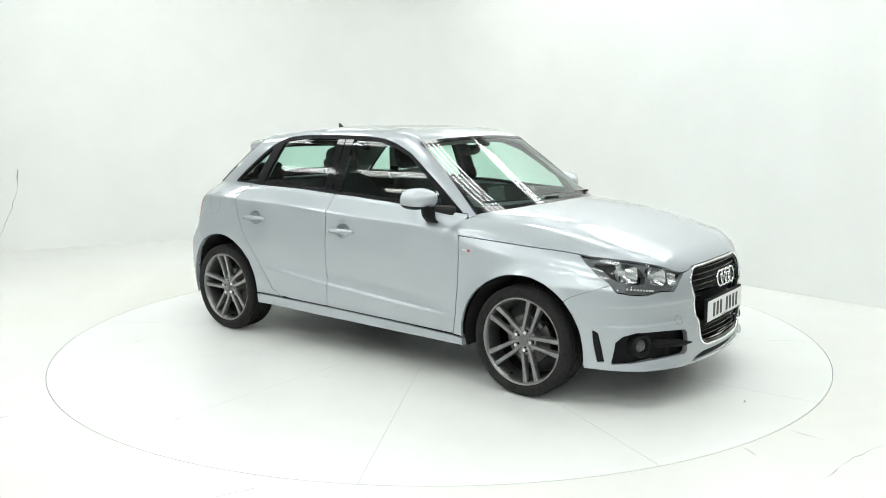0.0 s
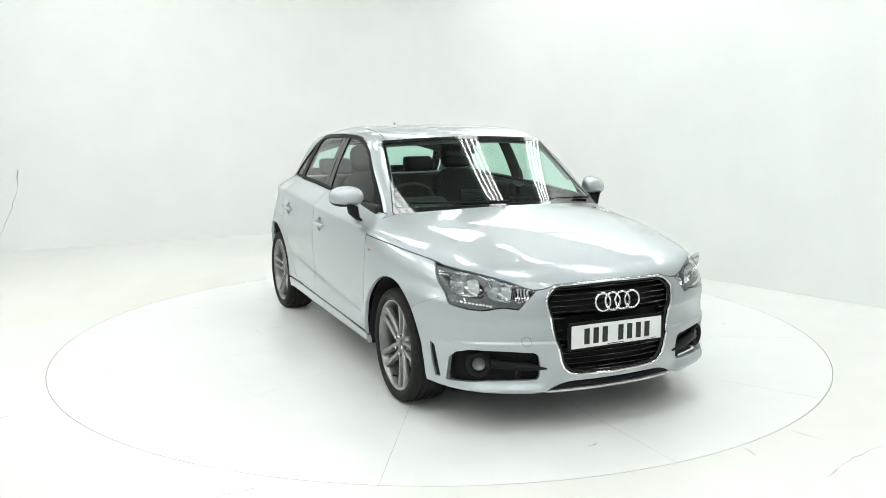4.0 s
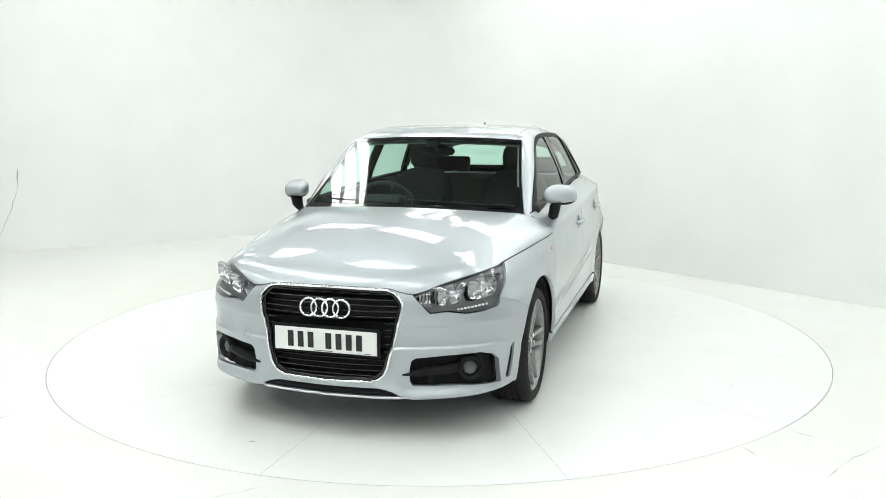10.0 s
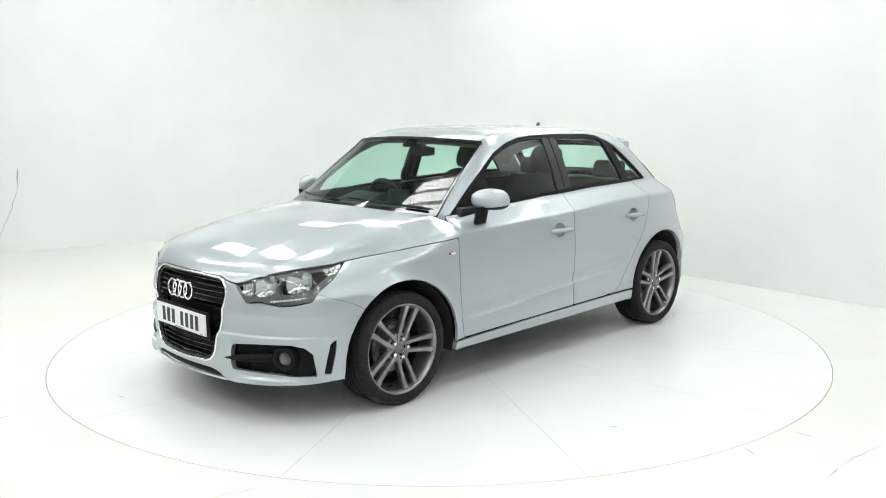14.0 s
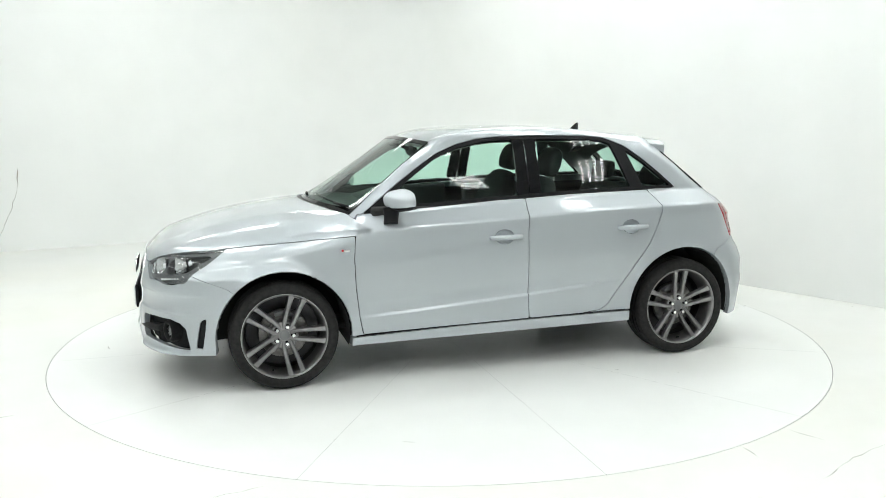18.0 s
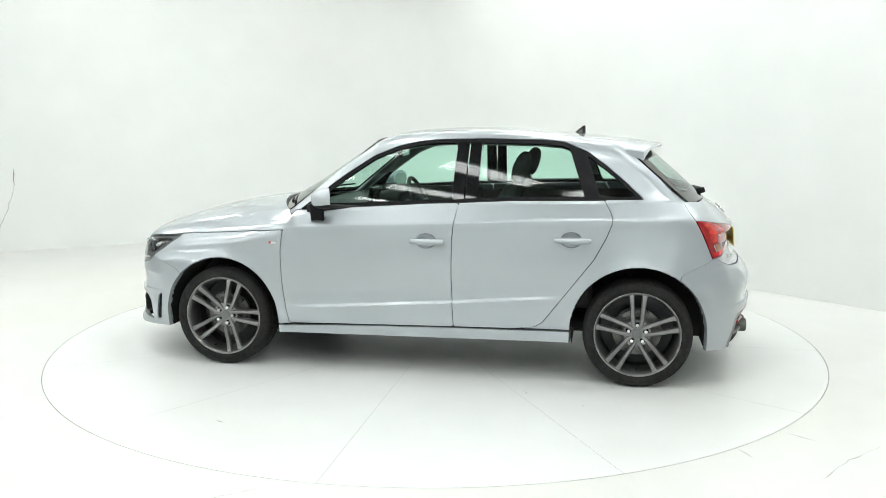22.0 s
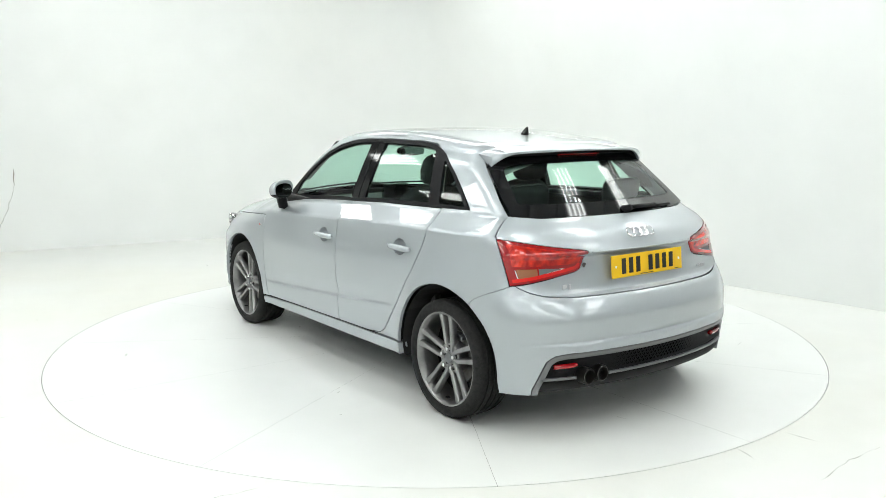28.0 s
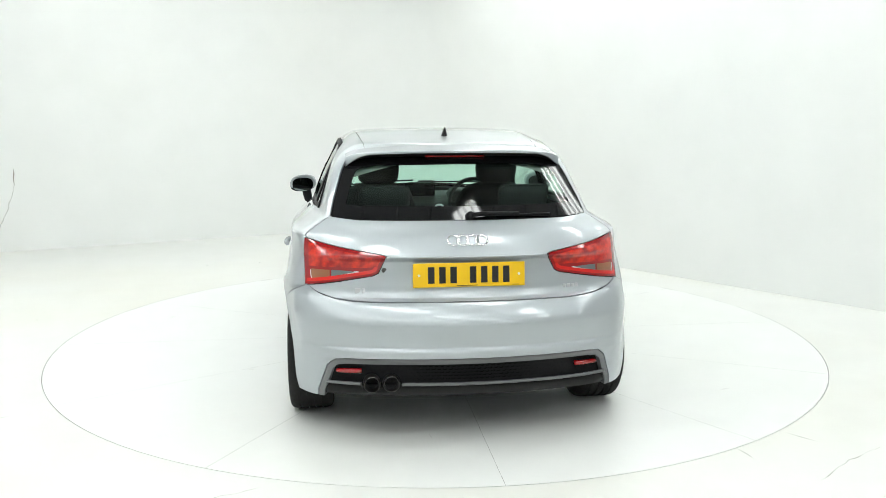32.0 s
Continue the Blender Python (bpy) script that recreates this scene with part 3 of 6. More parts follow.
# ---- cutting panels out of the skin ----
def clip(S, g):
    """Keeps the part of a sheet where g(points) < 0."""
    P, N, T = S
    if len(T) == 0:
        return S
    val = g(P)
    ins = val[T] < 0
    k = ins.sum(1)
    out = [T[k == 3]]
    newP, newN, cache = [], [], {}
    base = len(P)

    def cut(i, j):
        key = (i, j) if i < j else (j, i)
        if key not in cache:
            a, b = key
            f = val[a] / (val[a] - val[b])
            cache[key] = base + len(newP)
            newP.append(P[a] + (P[b] - P[a]) * f)
            n = N[a] + (N[b] - N[a]) * f
            newN.append(n / np.linalg.norm(n))
        return cache[key]

    extra = []
    for tri, kk, ii in zip(T[(k == 1) | (k == 2)], k[(k == 1) | (k == 2)], ins[(k == 1) | (k == 2)]):
        if kk == 1:
            s = int(np.argmax(ii))
            a, b, c = tri[s], tri[(s + 1) % 3], tri[(s + 2) % 3]
            extra.append((a, cut(a, b), cut(a, c)))
        else:
            s = int(np.argmin(ii))
            a, b, c = tri[s], tri[(s + 1) % 3], tri[(s + 2) % 3]
            p, q = cut(a, b), cut(a, c)
            extra += [(p, b, c), (p, c, q)]
    if extra:
        out.append(np.array(extra))
    T = np.concatenate(out)
    if newP:
        P, N = np.concatenate([P, newP]), np.concatenate([N, newN])
    used, inv = np.unique(T, return_inverse=True)
    return P[used], N[used], inv.reshape(-1, 3)


def poly(pts, ax=(0, 2)):
    """Signed distance to a polygon in two of the axes, negative inside (y taken as |y|)."""
    q = np.array(pts, float)

    def f(P):
        A = np.abs(P[:, ax[0]]) if ax[0] == 1 else P[:, ax[0]]
        B = P[:, ax[1]]
        d = np.full(len(P), 1e9)
        s = np.ones(len(P))
        for i in range(len(q)):
            (x0, y0), (x1, y1) = q[i], q[i - 1]
            ex, ey = x1 - x0, y1 - y0
            wx, wy = A - x0, B - y0
            t = np.clip((wx * ex + wy * ey) / (ex * ex + ey * ey + 1e-12), 0, 1)
            d = np.minimum(d, (wx - ex * t) ** 2 + (wy - ey * t) ** 2)
            c1, c2, c3 = B >= y0, B < y1, ex * wy > ey * wx
            s = np.where((c1 & c2 & c3) | (~c1 & ~c2 & ~c3), -s, s)
        return s * np.sqrt(d)
    return f


def YZ(pts):
    return poly(pts, (1, 2))


def neg(f, by=0.0):
    return lambda P: by - f(P)


def off(f, by):
    return lambda P: f(P) + by


def above(fz, ax=0):
    return lambda P: fz(np.abs(P[:, ax])) - P[:, 2] if ax == 1 else fz(P[:, ax]) - P[:, 2]


def below(fz, ax=0):
    return neg(above(fz, ax))


GAP = 0.0022


def fairing(S, axis, deg, even=False, skip=()):
    """One smooth low-order sheet through a region; returns a function of points that gives places and normals on it."""
    P, N = S[0], S[1]
    o = [k for k in range(3) if k != axis]
    c, h = P[:, o].mean(0), np.ptp(P[:, o], axis=0) / 2
    if even:
        c[o.index(1)] = 0.0
    pw = [(i, j) for i in range(deg + 1) for j in range(deg + 1 - i) if (i, j) not in skip and not (even and (i, j)[o.index(1)] % 2)]

    def basis(Q):
        u, w = ((Q[:, o] - c) / h).T
        return u, w
    u, w = basis(P)
    A = np.stack([u ** i * w ** j for i, j in pw], 1)
    k = np.linalg.lstsq(A, P[:, axis], rcond=None)[0]
    sgn = np.sign(N[:, axis].mean())

    def g(Q):
        u, w = basis(Q)
        R = Q.copy()
        R[:, axis] = sum(a * u ** i * w ** j for a, (i, j) in zip(k, pw))
        M2 = np.zeros_like(Q)
        M2[:, axis] = sgn
        M2[:, o[0]] = -sgn * sum(a * i * u ** max(i - 1, 0) * w ** j for a, (i, j) in zip(k, pw)) / h[0]
        M2[:, o[1]] = -sgn * sum(a * j * u ** i * w ** max(j - 1, 0) for a, (i, j) in zip(k, pw)) / h[1]
        return R, M2 / np.linalg.norm(M2, axis=1)[:, None]
    return g


def region(S, cuts):
    for g in cuts:
        S = clip(S, g)
    return S


def panel(name, S, cuts, material, parent, label="", both=True, depth=0.016, gap=GAP, inset=0.0, side=1, fair=None):
    """Cuts a panel out of a sheet; both: the two mirrored halves in one mesh."""
    for g in cuts:
        S = clip(S, off(g, gap))
    P, N, T = S
    if len(T) == 0:
        return None
    if fair:
        P, N = fair(P)
    if inset:
        P = P - N * inset
    E = np.concatenate([T[:, [0, 1]], T[:, [1, 2]], T[:, [2, 0]]])
    key = np.sort(E, 1)
    _, idx, cnt = np.unique(key, axis=0, return_index=True, return_counts=True)
    B = E[idx[cnt == 1]]
    mid = np.abs(P[B]).max(1)[:, 1] < 1e-4
    B = B[~mid]
    if depth:
        n = len(P)
        m = len(B)
        rp = np.concatenate([P[B[:, 0]], P[B[:, 1]], P[B[:, 1]] - N[B[:, 1]] * depth, P[B[:, 0]] - N[B[:, 0]] * depth])
        fn = np.cross(rp[m:2 * m] - rp[:m], -N[B[:, 0]])
        fn = -fn / (np.linalg.norm(fn, axis=1)[:, None] + 1e-9)
        k = np.arange(m)
        Q = np.stack([n + m + k, n + k, n + 3 * m + k, n + 2 * m + k], 1)
        P = np.concatenate([P, rp])
        N = np.concatenate([N, fn, fn, fn, fn])
    else:
        Q = np.zeros((0, 4), int)
    flipv = np.array([1, -1, 1])
    if both:
        n = len(P)
        V = np.concatenate([P, P * flipv])
        NN = np.concatenate([N, N * flipv])
        F = T.tolist() + Q.tolist() + (T[:, ::-1] + n).tolist() + (Q[:, ::-1] + n).tolist()
    elif side > 0:
        V, NN, F = P, N, T.tolist() + Q.tolist()
    else:
        V, NN, F = P * flipv, N * flipv, T[:, ::-1].tolist() + Q[:, ::-1].tolist()
    me = bpy.data.meshes.new(name)
    me.from_pydata(V.tolist(), [], F)
    me.polygons.foreach_set("use_smooth", [True] * len(me.polygons))
    me.normals_split_custom_set_from_vertices(NN.tolist())
    me.update()
    me.materials.append(material)
    ob = new(name, me)
    ob.parent = parent
    if label:
        ob["label"] = label
    return ob


class Lookup:
    """The skin sampled on a grid once, to place small things on it."""

    def __init__(self, u, w, ray):
        self.u, self.w = u, w
        U, W = np.meshgrid(u, w, indexing="ij")
        o, v, self.k = ray(U.ravel(), W.ravel())
        self.P = march(o, v, 2.5)[:, self.k].reshape(U.shape)

    def __call__(self, a, b):
        fa = min(max((a - self.u[0]) / (self.u[1] - self.u[0]), 0), len(self.u) - 1.001)
        fb = min(max((b - self.w[0]) / (self.w[1] - self.w[0]), 0), len(self.w) - 1.001)
        i, j = int(fa), int(fb)
        s, t = fa - i, fb - j
        P = self.P
        return float((P[i, j] * (1 - s) + P[i + 1, j] * s) * (1 - t) + (P[i, j + 1] * (1 - s) + P[i + 1, j + 1] * s) * t)


def along_x(sign):
    return lambda y, z: (np.stack([0 * y, y, z], 1), np.stack([sign + 0 * y, 0 * y, 0 * y], 1), 0)


NOSE = Lookup(np.arange(0, 0.80, 0.01), np.arange(0.18, 0.80, 0.01), along_x(1.0))
TAIL = Lookup(np.arange(0, 0.74, 0.01), np.arange(0.20, 1.12, 0.01), along_x(-1.0))
FLANK = Lookup(np.arange(-1.45, 1.0, 0.01), np.arange(0.70, 1.0, 0.01), lambda x, z: (np.stack([x, 0 * x, z], 1), np.stack([0 * x, 1 + 0 * x, 0 * x], 1), 1))
TOP = Lookup(np.arange(0.60, 1.10, 0.01), np.arange(0, 0.72, 0.01), lambda x, y: (np.stack([x, y, 0.6 + 0 * x], 1), np.stack([0 * x, 0 * x, 1 + 0 * x], 1), 2))


def skin_point(x, z):
    return Vector((x, FLANK(x, z), z)), None


# outlines, side view (x, z)
FRONT_GAP = [(0.80, 0.285), (0.82, 0.39), (0.838, 0.556), (0.843, 0.72), (0.834, 0.82), (0.819, 0.90), (0.797, 0.949)]
B_GAP = [(-0.212, 1.013), (-0.203, 0.953), (-0.190, 0.823), (-0.188, 0.626), (-0.192, 0.427), (-0.199, 0.307)]
REAR_GAP = [(-0.544, 0.313), (-0.659, 0.326), (-0.707, 0.353), (-0.764, 0.427), (-0.865, 0.56), (-0.989, 0.725), (-1.05, 0.839),
            (-1.080, 0.915), (-1.083, 0.945), (-1.071, 0.978), (-1.035, 1.038)]
BELT_F = [(0.507, 0.970), (0.309, 0.983), (-0.02, 1.006)]
BELT_R = [(-0.84, 1.035), (-0.512, 1.029)]
FRONT_DOOR = poly(FRONT_GAP + BELT_F + B_GAP + [(0.308, 0.297)])
REAR_DOOR = poly(B_GAP[::-1] + BELT_R[::-1] + REAR_GAP[::-1])
DLO = poly([(0.770, 0.949), (0.70, 1.002), (0.641, 1.048), (0.556, 1.115), (0.438, 1.198), (0.312, 1.278), (0.179, 1.331), (0.046, 1.360), (-0.086, 1.371), (-0.351, 1.376),
            (-0.681, 1.369), (-0.80, 1.357), (-0.93, 1.307), (-1.049, 1.221), (-1.151, 1.135), (-1.248, 1.044), (-1.069, 1.042), (-0.84, 1.036),
            (-0.512, 1.030), (-0.212, 1.015), (-0.02, 1.007), (0.309, 0.984), (0.507, 0.971)])
FRONT_GLASS = poly([(0.620, 0.993), (0.570, 1.072), (0.432, 1.174), (0.312, 1.256), (0.179, 1.308), (0.046, 1.338), (-0.06, 1.349), (-0.178, 1.352), (-0.162, 1.030), (-0.02, 1.028), (0.31, 1.006)])
REAR_GLASS_SIDE = poly([(-0.322, 1.040), (-0.330, 1.354), (-0.68, 1.347), (-0.79, 1.336), (-0.835, 1.318), (-0.925, 1.058), (-0.70, 1.053), (-0.512, 1.049)])
QUARTER = poly([(-0.93, 1.285), (-1.045, 1.202), (-1.14, 1.121), (-1.212, 1.058), (-1.012, 1.058)])
B_PANEL_1 = poly([(-0.166, 1.026), (-0.182, 1.353), (-0.252, 1.354), (-0.240, 1.036)])
B_PANEL_2 = poly([(-0.246, 1.036), (-0.258, 1.354), (-0.325, 1.354), (-0.317, 1.040)])
ARCH_F = poly([(1.2345 + 0.368 * math.cos(a), 0.300 + 0.368 * math.sin(a)) for a in np.linspace(0, math.pi, 41)] + [(0.8665, -0.2), (1.6025, -0.2)])
ARCH_R = poly([(-1.2345 + 0.374 * math.cos(a), 0.312 + 0.374 * math.sin(a)) for a in np.linspace(0, math.pi, 41)] + [(-1.6085, -0.2), (-0.8605, -0.2)])
BONNET_LINE = curve([0.70, 0.84, 1.03, 1.225, 1.42, 1.56, 1.75], [0.853, 0.843, 0.830, 0.814, 0.800, 0.786, 0.760])
LAMP_TOP = curve([0.0, 0.30, 0.345, 0.40, 0.53, 0.66, 0.757, 0.9], [0.716, 0.713, 0.700, 0.692, 0.735, 0.770, 0.787, 0.80])


def bonnet_edge(P):
    """Below this the bonnet ends."""
    return np.where(P[:, 0] < 1.57, BONNET_LINE(P[:, 0]), np.minimum(LAMP_TOP(np.abs(P[:, 1])), BONNET_LINE(np.minimum(P[:, 0], 1.57)))) - P[:, 2]


def cowl(P):
    return 1.040 - 0.42 * P[:, 1] ** 2 - P[:, 0]


def x_less(v):
    return lambda P: P[:, 0] - v


def x_more(v):
    return lambda P: v - P[:, 0]


def y_less(f):
    return lambda P: np.abs(P[:, 1]) - f(P[:, 2])


def y_more(f):
    return lambda P: f(P[:, 2]) - np.abs(P[:, 1])


def x_behind(xk, zk):
    f = curve(zk, xk)
    return lambda P: P[:, 0] - f(P[:, 2])


def x_ahead(xk, zk):
    return neg(x_behind(xk, zk))


def header(P):
    return 0.395 - 0.20 * P[:, 1] ** 2 - P[:, 0]


APIL = curve([0.90, 0.945, 1.048, 1.318, 1.40], [0.702, 0.685, 0.646, 0.564, 0.537])
HEAD_YZ = YZ([(0.405, 0.690), (0.53, 0.735), (0.66, 0.770), (0.757, 0.787), (0.95, 0.82), (0.95, 0.57), (0.765, 0.622), (0.70, 0.603), (0.64, 0.598), (0.556, 0.612), (0.486, 0.604)])
HEAD_X = x_ahead([1.795, 1.752, 1.715, 1.625, 1.540, 1.45], [0.58, 0.613, 0.655, 0.715, 0.777, 0.85])
GRILLE = YZ([(-0.1, 0.711), (0.285, 0.708), (0.330, 0.690), (0.362, 0.645), (0.360, 0.605), (0.295, 0.345), (0.268, 0.305), (0.22, 0.282), (-0.1, 0.276)])
FOG = YZ([(0.762, 0.365), (0.740, 0.395), (0.695, 0.410), (0.55, 0.406), (0.425, 0.397), (0.408, 0.385), (0.400, 0.34), (0.402, 0.285), (0.412, 0.270), (0.63, 0.264), (0.768, 0.252)])
SLOT = poly([(1.674, 0.412), (1.648, 0.424), (1.655, 0.36), (1.672, 0.258), (1.702, 0.262), (1.690, 0.34)])
BUMPER_X = x_ahead([1.50, 1.50, 1.715, 1.81], [0.20, 0.553, 0.655, 0.70])
LIP = curve([0.0, 0.24, 0.30, 0.37, 0.44, 0.60, 0.74, 0.86], [0.250, 0.250, 0.240, 0.212, 0.203, 0.206, 0.214, 0.220])
TAIL_X = x_behind([-1.640, -1.533, -1.490, -1.475, -1.54, -1.50], [0.70, 0.93, 0.99, 1.02, 1.07, 1.33])
GATE_Z = curve([0.0, 0.45, 0.60, 0.68, 0.73, 0.76, 0.9], [0.668, 0.668, 0.676, 0.695, 0.722, 0.75, 0.80])
RGLASS = YZ([(-0.1, 1.018), (0.50, 1.018), (0.630, 1.030), (0.614, 1.10), (0.572, 1.232), (0.552, 1.272), (0.51, 1.305), (0.40, 1.325), (-0.1, 1.332)])
TAIL_YZ = YZ([(0.374, 0.872), (0.40, 0.878), (0.60, 0.908), (0.76, 0.938), (0.95, 0.96), (0.95, 0.70), (0.76, 0.726), (0.60, 0.750), (0.44, 0.778), (0.415, 0.79)])
DIFF = YZ([(-0.1, 0.418), (0.56, 0.418), (0.62, 0.410), (0.655, 0.380), (0.700, 0.250), (0.705, 0.10), (-0.1, 0.10)])
RB_X = x_behind([-1.45, -1.455, -1.628, -1.71], [0.20, 0.628, 0.724, 0.78])
RFRAME = lambda P: np.maximum(RGLASS(P) - 0.003, P[:, 0] + 1.15)

CUP = [(0.056 * math.cos(a), 0.041 * math.sin(a)) for a in np.linspace(0, 2 * math.pi, 33)[:-1]]
CUP_F = poly([(u - 0.040, w + 0.803) for u, w in CUP])
CUP_R = poly([(u - 0.862, w + 0.828) for u, w in CUP])

car = new("car")
PAINT = M["paint"]
panel("bonnet", SIDE, [bonnet_edge, cowl], PAINT, car, "silver metallic bonnet")
HIGH_UP = lambda P: 0.90 - P[:, 2]
wsg = [HIGH_UP, neg(cowl), header, y_less(APIL)]
GLASSHOUSE = fairing(region(SIDE, [DLO]), 1, 2)
BACKLIGHT = fairing(region(REAR, [RGLASS]), 0, 3, True, ((0, 3),))
SCREEN = fairing(region(SIDE, wsg), 2, 3, True, ((3, 0),))
panel("windscreen_band", SIDE, wsg + [neg(lambda P: np.maximum.reduce([neg(cowl)(P) + 0.05, header(P) + 0.028, y_less(APIL)(P) + 0.016]))], M["gloss"], car, "black screen border", depth=0.006, fair=SCREEN)
panel("windscreen", SIDE, [HIGH_UP, off(neg(cowl), 0.05), off(header, 0.028), off(y_less(APIL), 0.016)], M["glass"], car, "clear windscreen glass", depth=0.0, gap=0.0, fair=SCREEN)
panel("roof", SIDE, [lambda P: np.abs(P[:, 1]) - (0.50 + 0.05 * np.clip(P[:, 0] + 0.2, -1, 0.6)), lambda P: -1.213 + 0.25 * P[:, 1] ** 2 - P[:, 0], lambda P: -header(P)], PAINT, car, "silver metallic roof", gap=0.0012)
is_door = lambda P: np.minimum(FRONT_DOOR(P), REAR_DOOR(P))


def flank(P):
    """The side panel: all of the flank that is no door, window, screen, roof, bonnet or bumper."""
    ins = np.minimum.reduce([FRONT_DOOR(P), REAR_DOOR(P), DLO(P)])
    ws = np.maximum.reduce([cowl(P) * -1, header(P), y_less(APIL)(P), 0.90 - P[:, 2]])
    rf = np.maximum.reduce([np.abs(P[:, 1]) - (0.50 + 0.05 * np.clip(P[:, 0] + 0.2, -1, 0.6)), -header(P)])
    bn = np.maximum(bonnet_edge(P), cowl(P))
    return -np.minimum.reduce([ins, ws, rf, bn])


sill_top = curve([-0.9, -0.348, 0.308, 0.87], [0.318, 0.312, 0.299, 0.279])
for sd in (1, -1):
    def duo(name, S, cuts, material, label="", **kw):
        return panel(name, S, cuts, material, car, label, both=False, side=sd, **kw)
    duo("body_side", SIDE, [flank, neg(ARCH_F), neg(ARCH_R), neg(BUMPER_X), neg(HEAD_X), neg(TAIL_X), neg(RB_X), neg(RFRAME),
                            lambda P: np.where((P[:, 0] < 0.90) & (P[:, 0] > -0.90), sill_top(P[:, 0]), 0.20) - P[:, 2]], PAINT, "silver metallic side panel")
    fd = duo("front_door", SIDE, [FRONT_DOOR, neg(CUP_F)], PAINT, "silver metallic front door")
    rd = duo("rear_door", SIDE, [REAR_DOOR, neg(CUP_R)], PAINT, "silver metallic rear door")
    duo("sill_strip", SIDE, [below(sill_top), lambda P: sill_top(P[:, 0]) - 0.009 - P[:, 2], neg(ARCH_F), neg(ARCH_R), x_less(0.84), x_more(-0.62)], M["black"], "black strip along the sill", depth=0.02, inset=0.002)
    duo("sill", SIDE, [lambda P: P[:, 2] - sill_top(P[:, 0]) + 0.009, lambda P: 0.232 - P[:, 2] - 0.012 * P[:, 0], neg(ARCH_F), neg(ARCH_R), x_less(0.9), x_more(-0.9)], PAINT, "silver side skirt", depth=0.05)
    glasses = lambda P: np.minimum.reduce([FRONT_GLASS(P), REAR_GLASS_SIDE(P), QUARTER(P), B_PANEL_1(P), B_PANEL_2(P)])
    duo("window_trim", SIDE, [DLO, neg(glasses)], M["black"], "black window surround", gap=0.0004, depth=0.02, fair=GLASSHOUSE)
    duo("side_window", SIDE, [FRONT_GLASS], M["glass"], "tinted front side window", gap=-0.002, depth=0.0, inset=0.006, fair=GLASSHOUSE)
    duo("side_window", SIDE, [REAR_GLASS_SIDE], M["glass"], "tinted rear side window", gap=-0.002, depth=0.0, inset=0.006, fair=GLASSHOUSE)
    duo("quarter_window", SIDE, [QUARTER], M["glass"], "small tinted quarter window", gap=-0.002, depth=0.0, inset=0.006, fair=GLASSHOUSE)
    duo("pillar_panel", SIDE, [B_PANEL_1], M["gloss"], "gloss black door pillar", gap=0.0008, inset=0.002, fair=GLASSHOUSE)
    duo("pillar_panel", SIDE, [B_PANEL_2], M["gloss"], "gloss black door pillar", gap=0.0008, inset=0.002, fair=GLASSHOUSE)
    duo("tail_light", REAR, [TAIL_YZ, TAIL_X], M["lens_red"], "red tail light lens", depth=0.03, inset=-0.002)

panel("front_bumper", FRONT, [BUMPER_X, lambda P: P[:, 2] - LAMP_TOP(np.abs(P[:, 1])),
                              lambda P: -np.maximum(HEAD_YZ(P), HEAD_X(P)), neg(GRILLE), neg(FOG), neg(SLOT), neg(ARCH_F), above(LIP, 1)], PAINT, car, "silver front bumper", depth=0.03)
panel("tailgate", REAR, [lambda P: np.minimum(TAIL_X(P), RFRAME(P)), above(GATE_Z, 1), neg(RGLASS), lambda P: -np.maximum(TAIL_YZ(P), TAIL_X(P)), lambda P: P[:, 2] - 1.345], PAINT, car, "silver tailgate")
panel("rear_window_band", REAR, [RGLASS, neg(off(RGLASS, 0.060))], M["gloss"], car, "black rear screen border", gap=0.0008, depth=0.008, fair=BACKLIGHT)
panel("rear_window", REAR, [off(RGLASS, 0.060)], M["glass"], car, "tinted rear window", gap=0.0, depth=0.0, fair=BACKLIGHT)
panel("rear_bumper", REAR, [RB_X, below(GATE_Z, 1), lambda P: -np.maximum(TAIL_YZ(P), TAIL_X(P)), neg(ARCH_R), neg(DIFF), lambda P: 0.216 - P[:, 2]], PAINT, car, "silver rear bumper", depth=0.03)
panel("inner_shell", SIDE, [lambda P: 0.27 - P[:, 2], neg(off(ARCH_F, -0.02)), neg(off(ARCH_R, -0.02)), lambda P: np.where((P[:, 0] > 0.83), P[:, 2] - 2.0, P[:, 2] - z_belt(P[:, 0]) + 0.03), x_less(1.75), x_more(-1.55),
      lambda P: np.where((P[:, 0] > 0.8) & (cowl(P) > -0.03), 1.0, -1.0) * 0.02], M["under"], car, "dark inner body", gap=0.0, depth=0.0, inset=0.03)


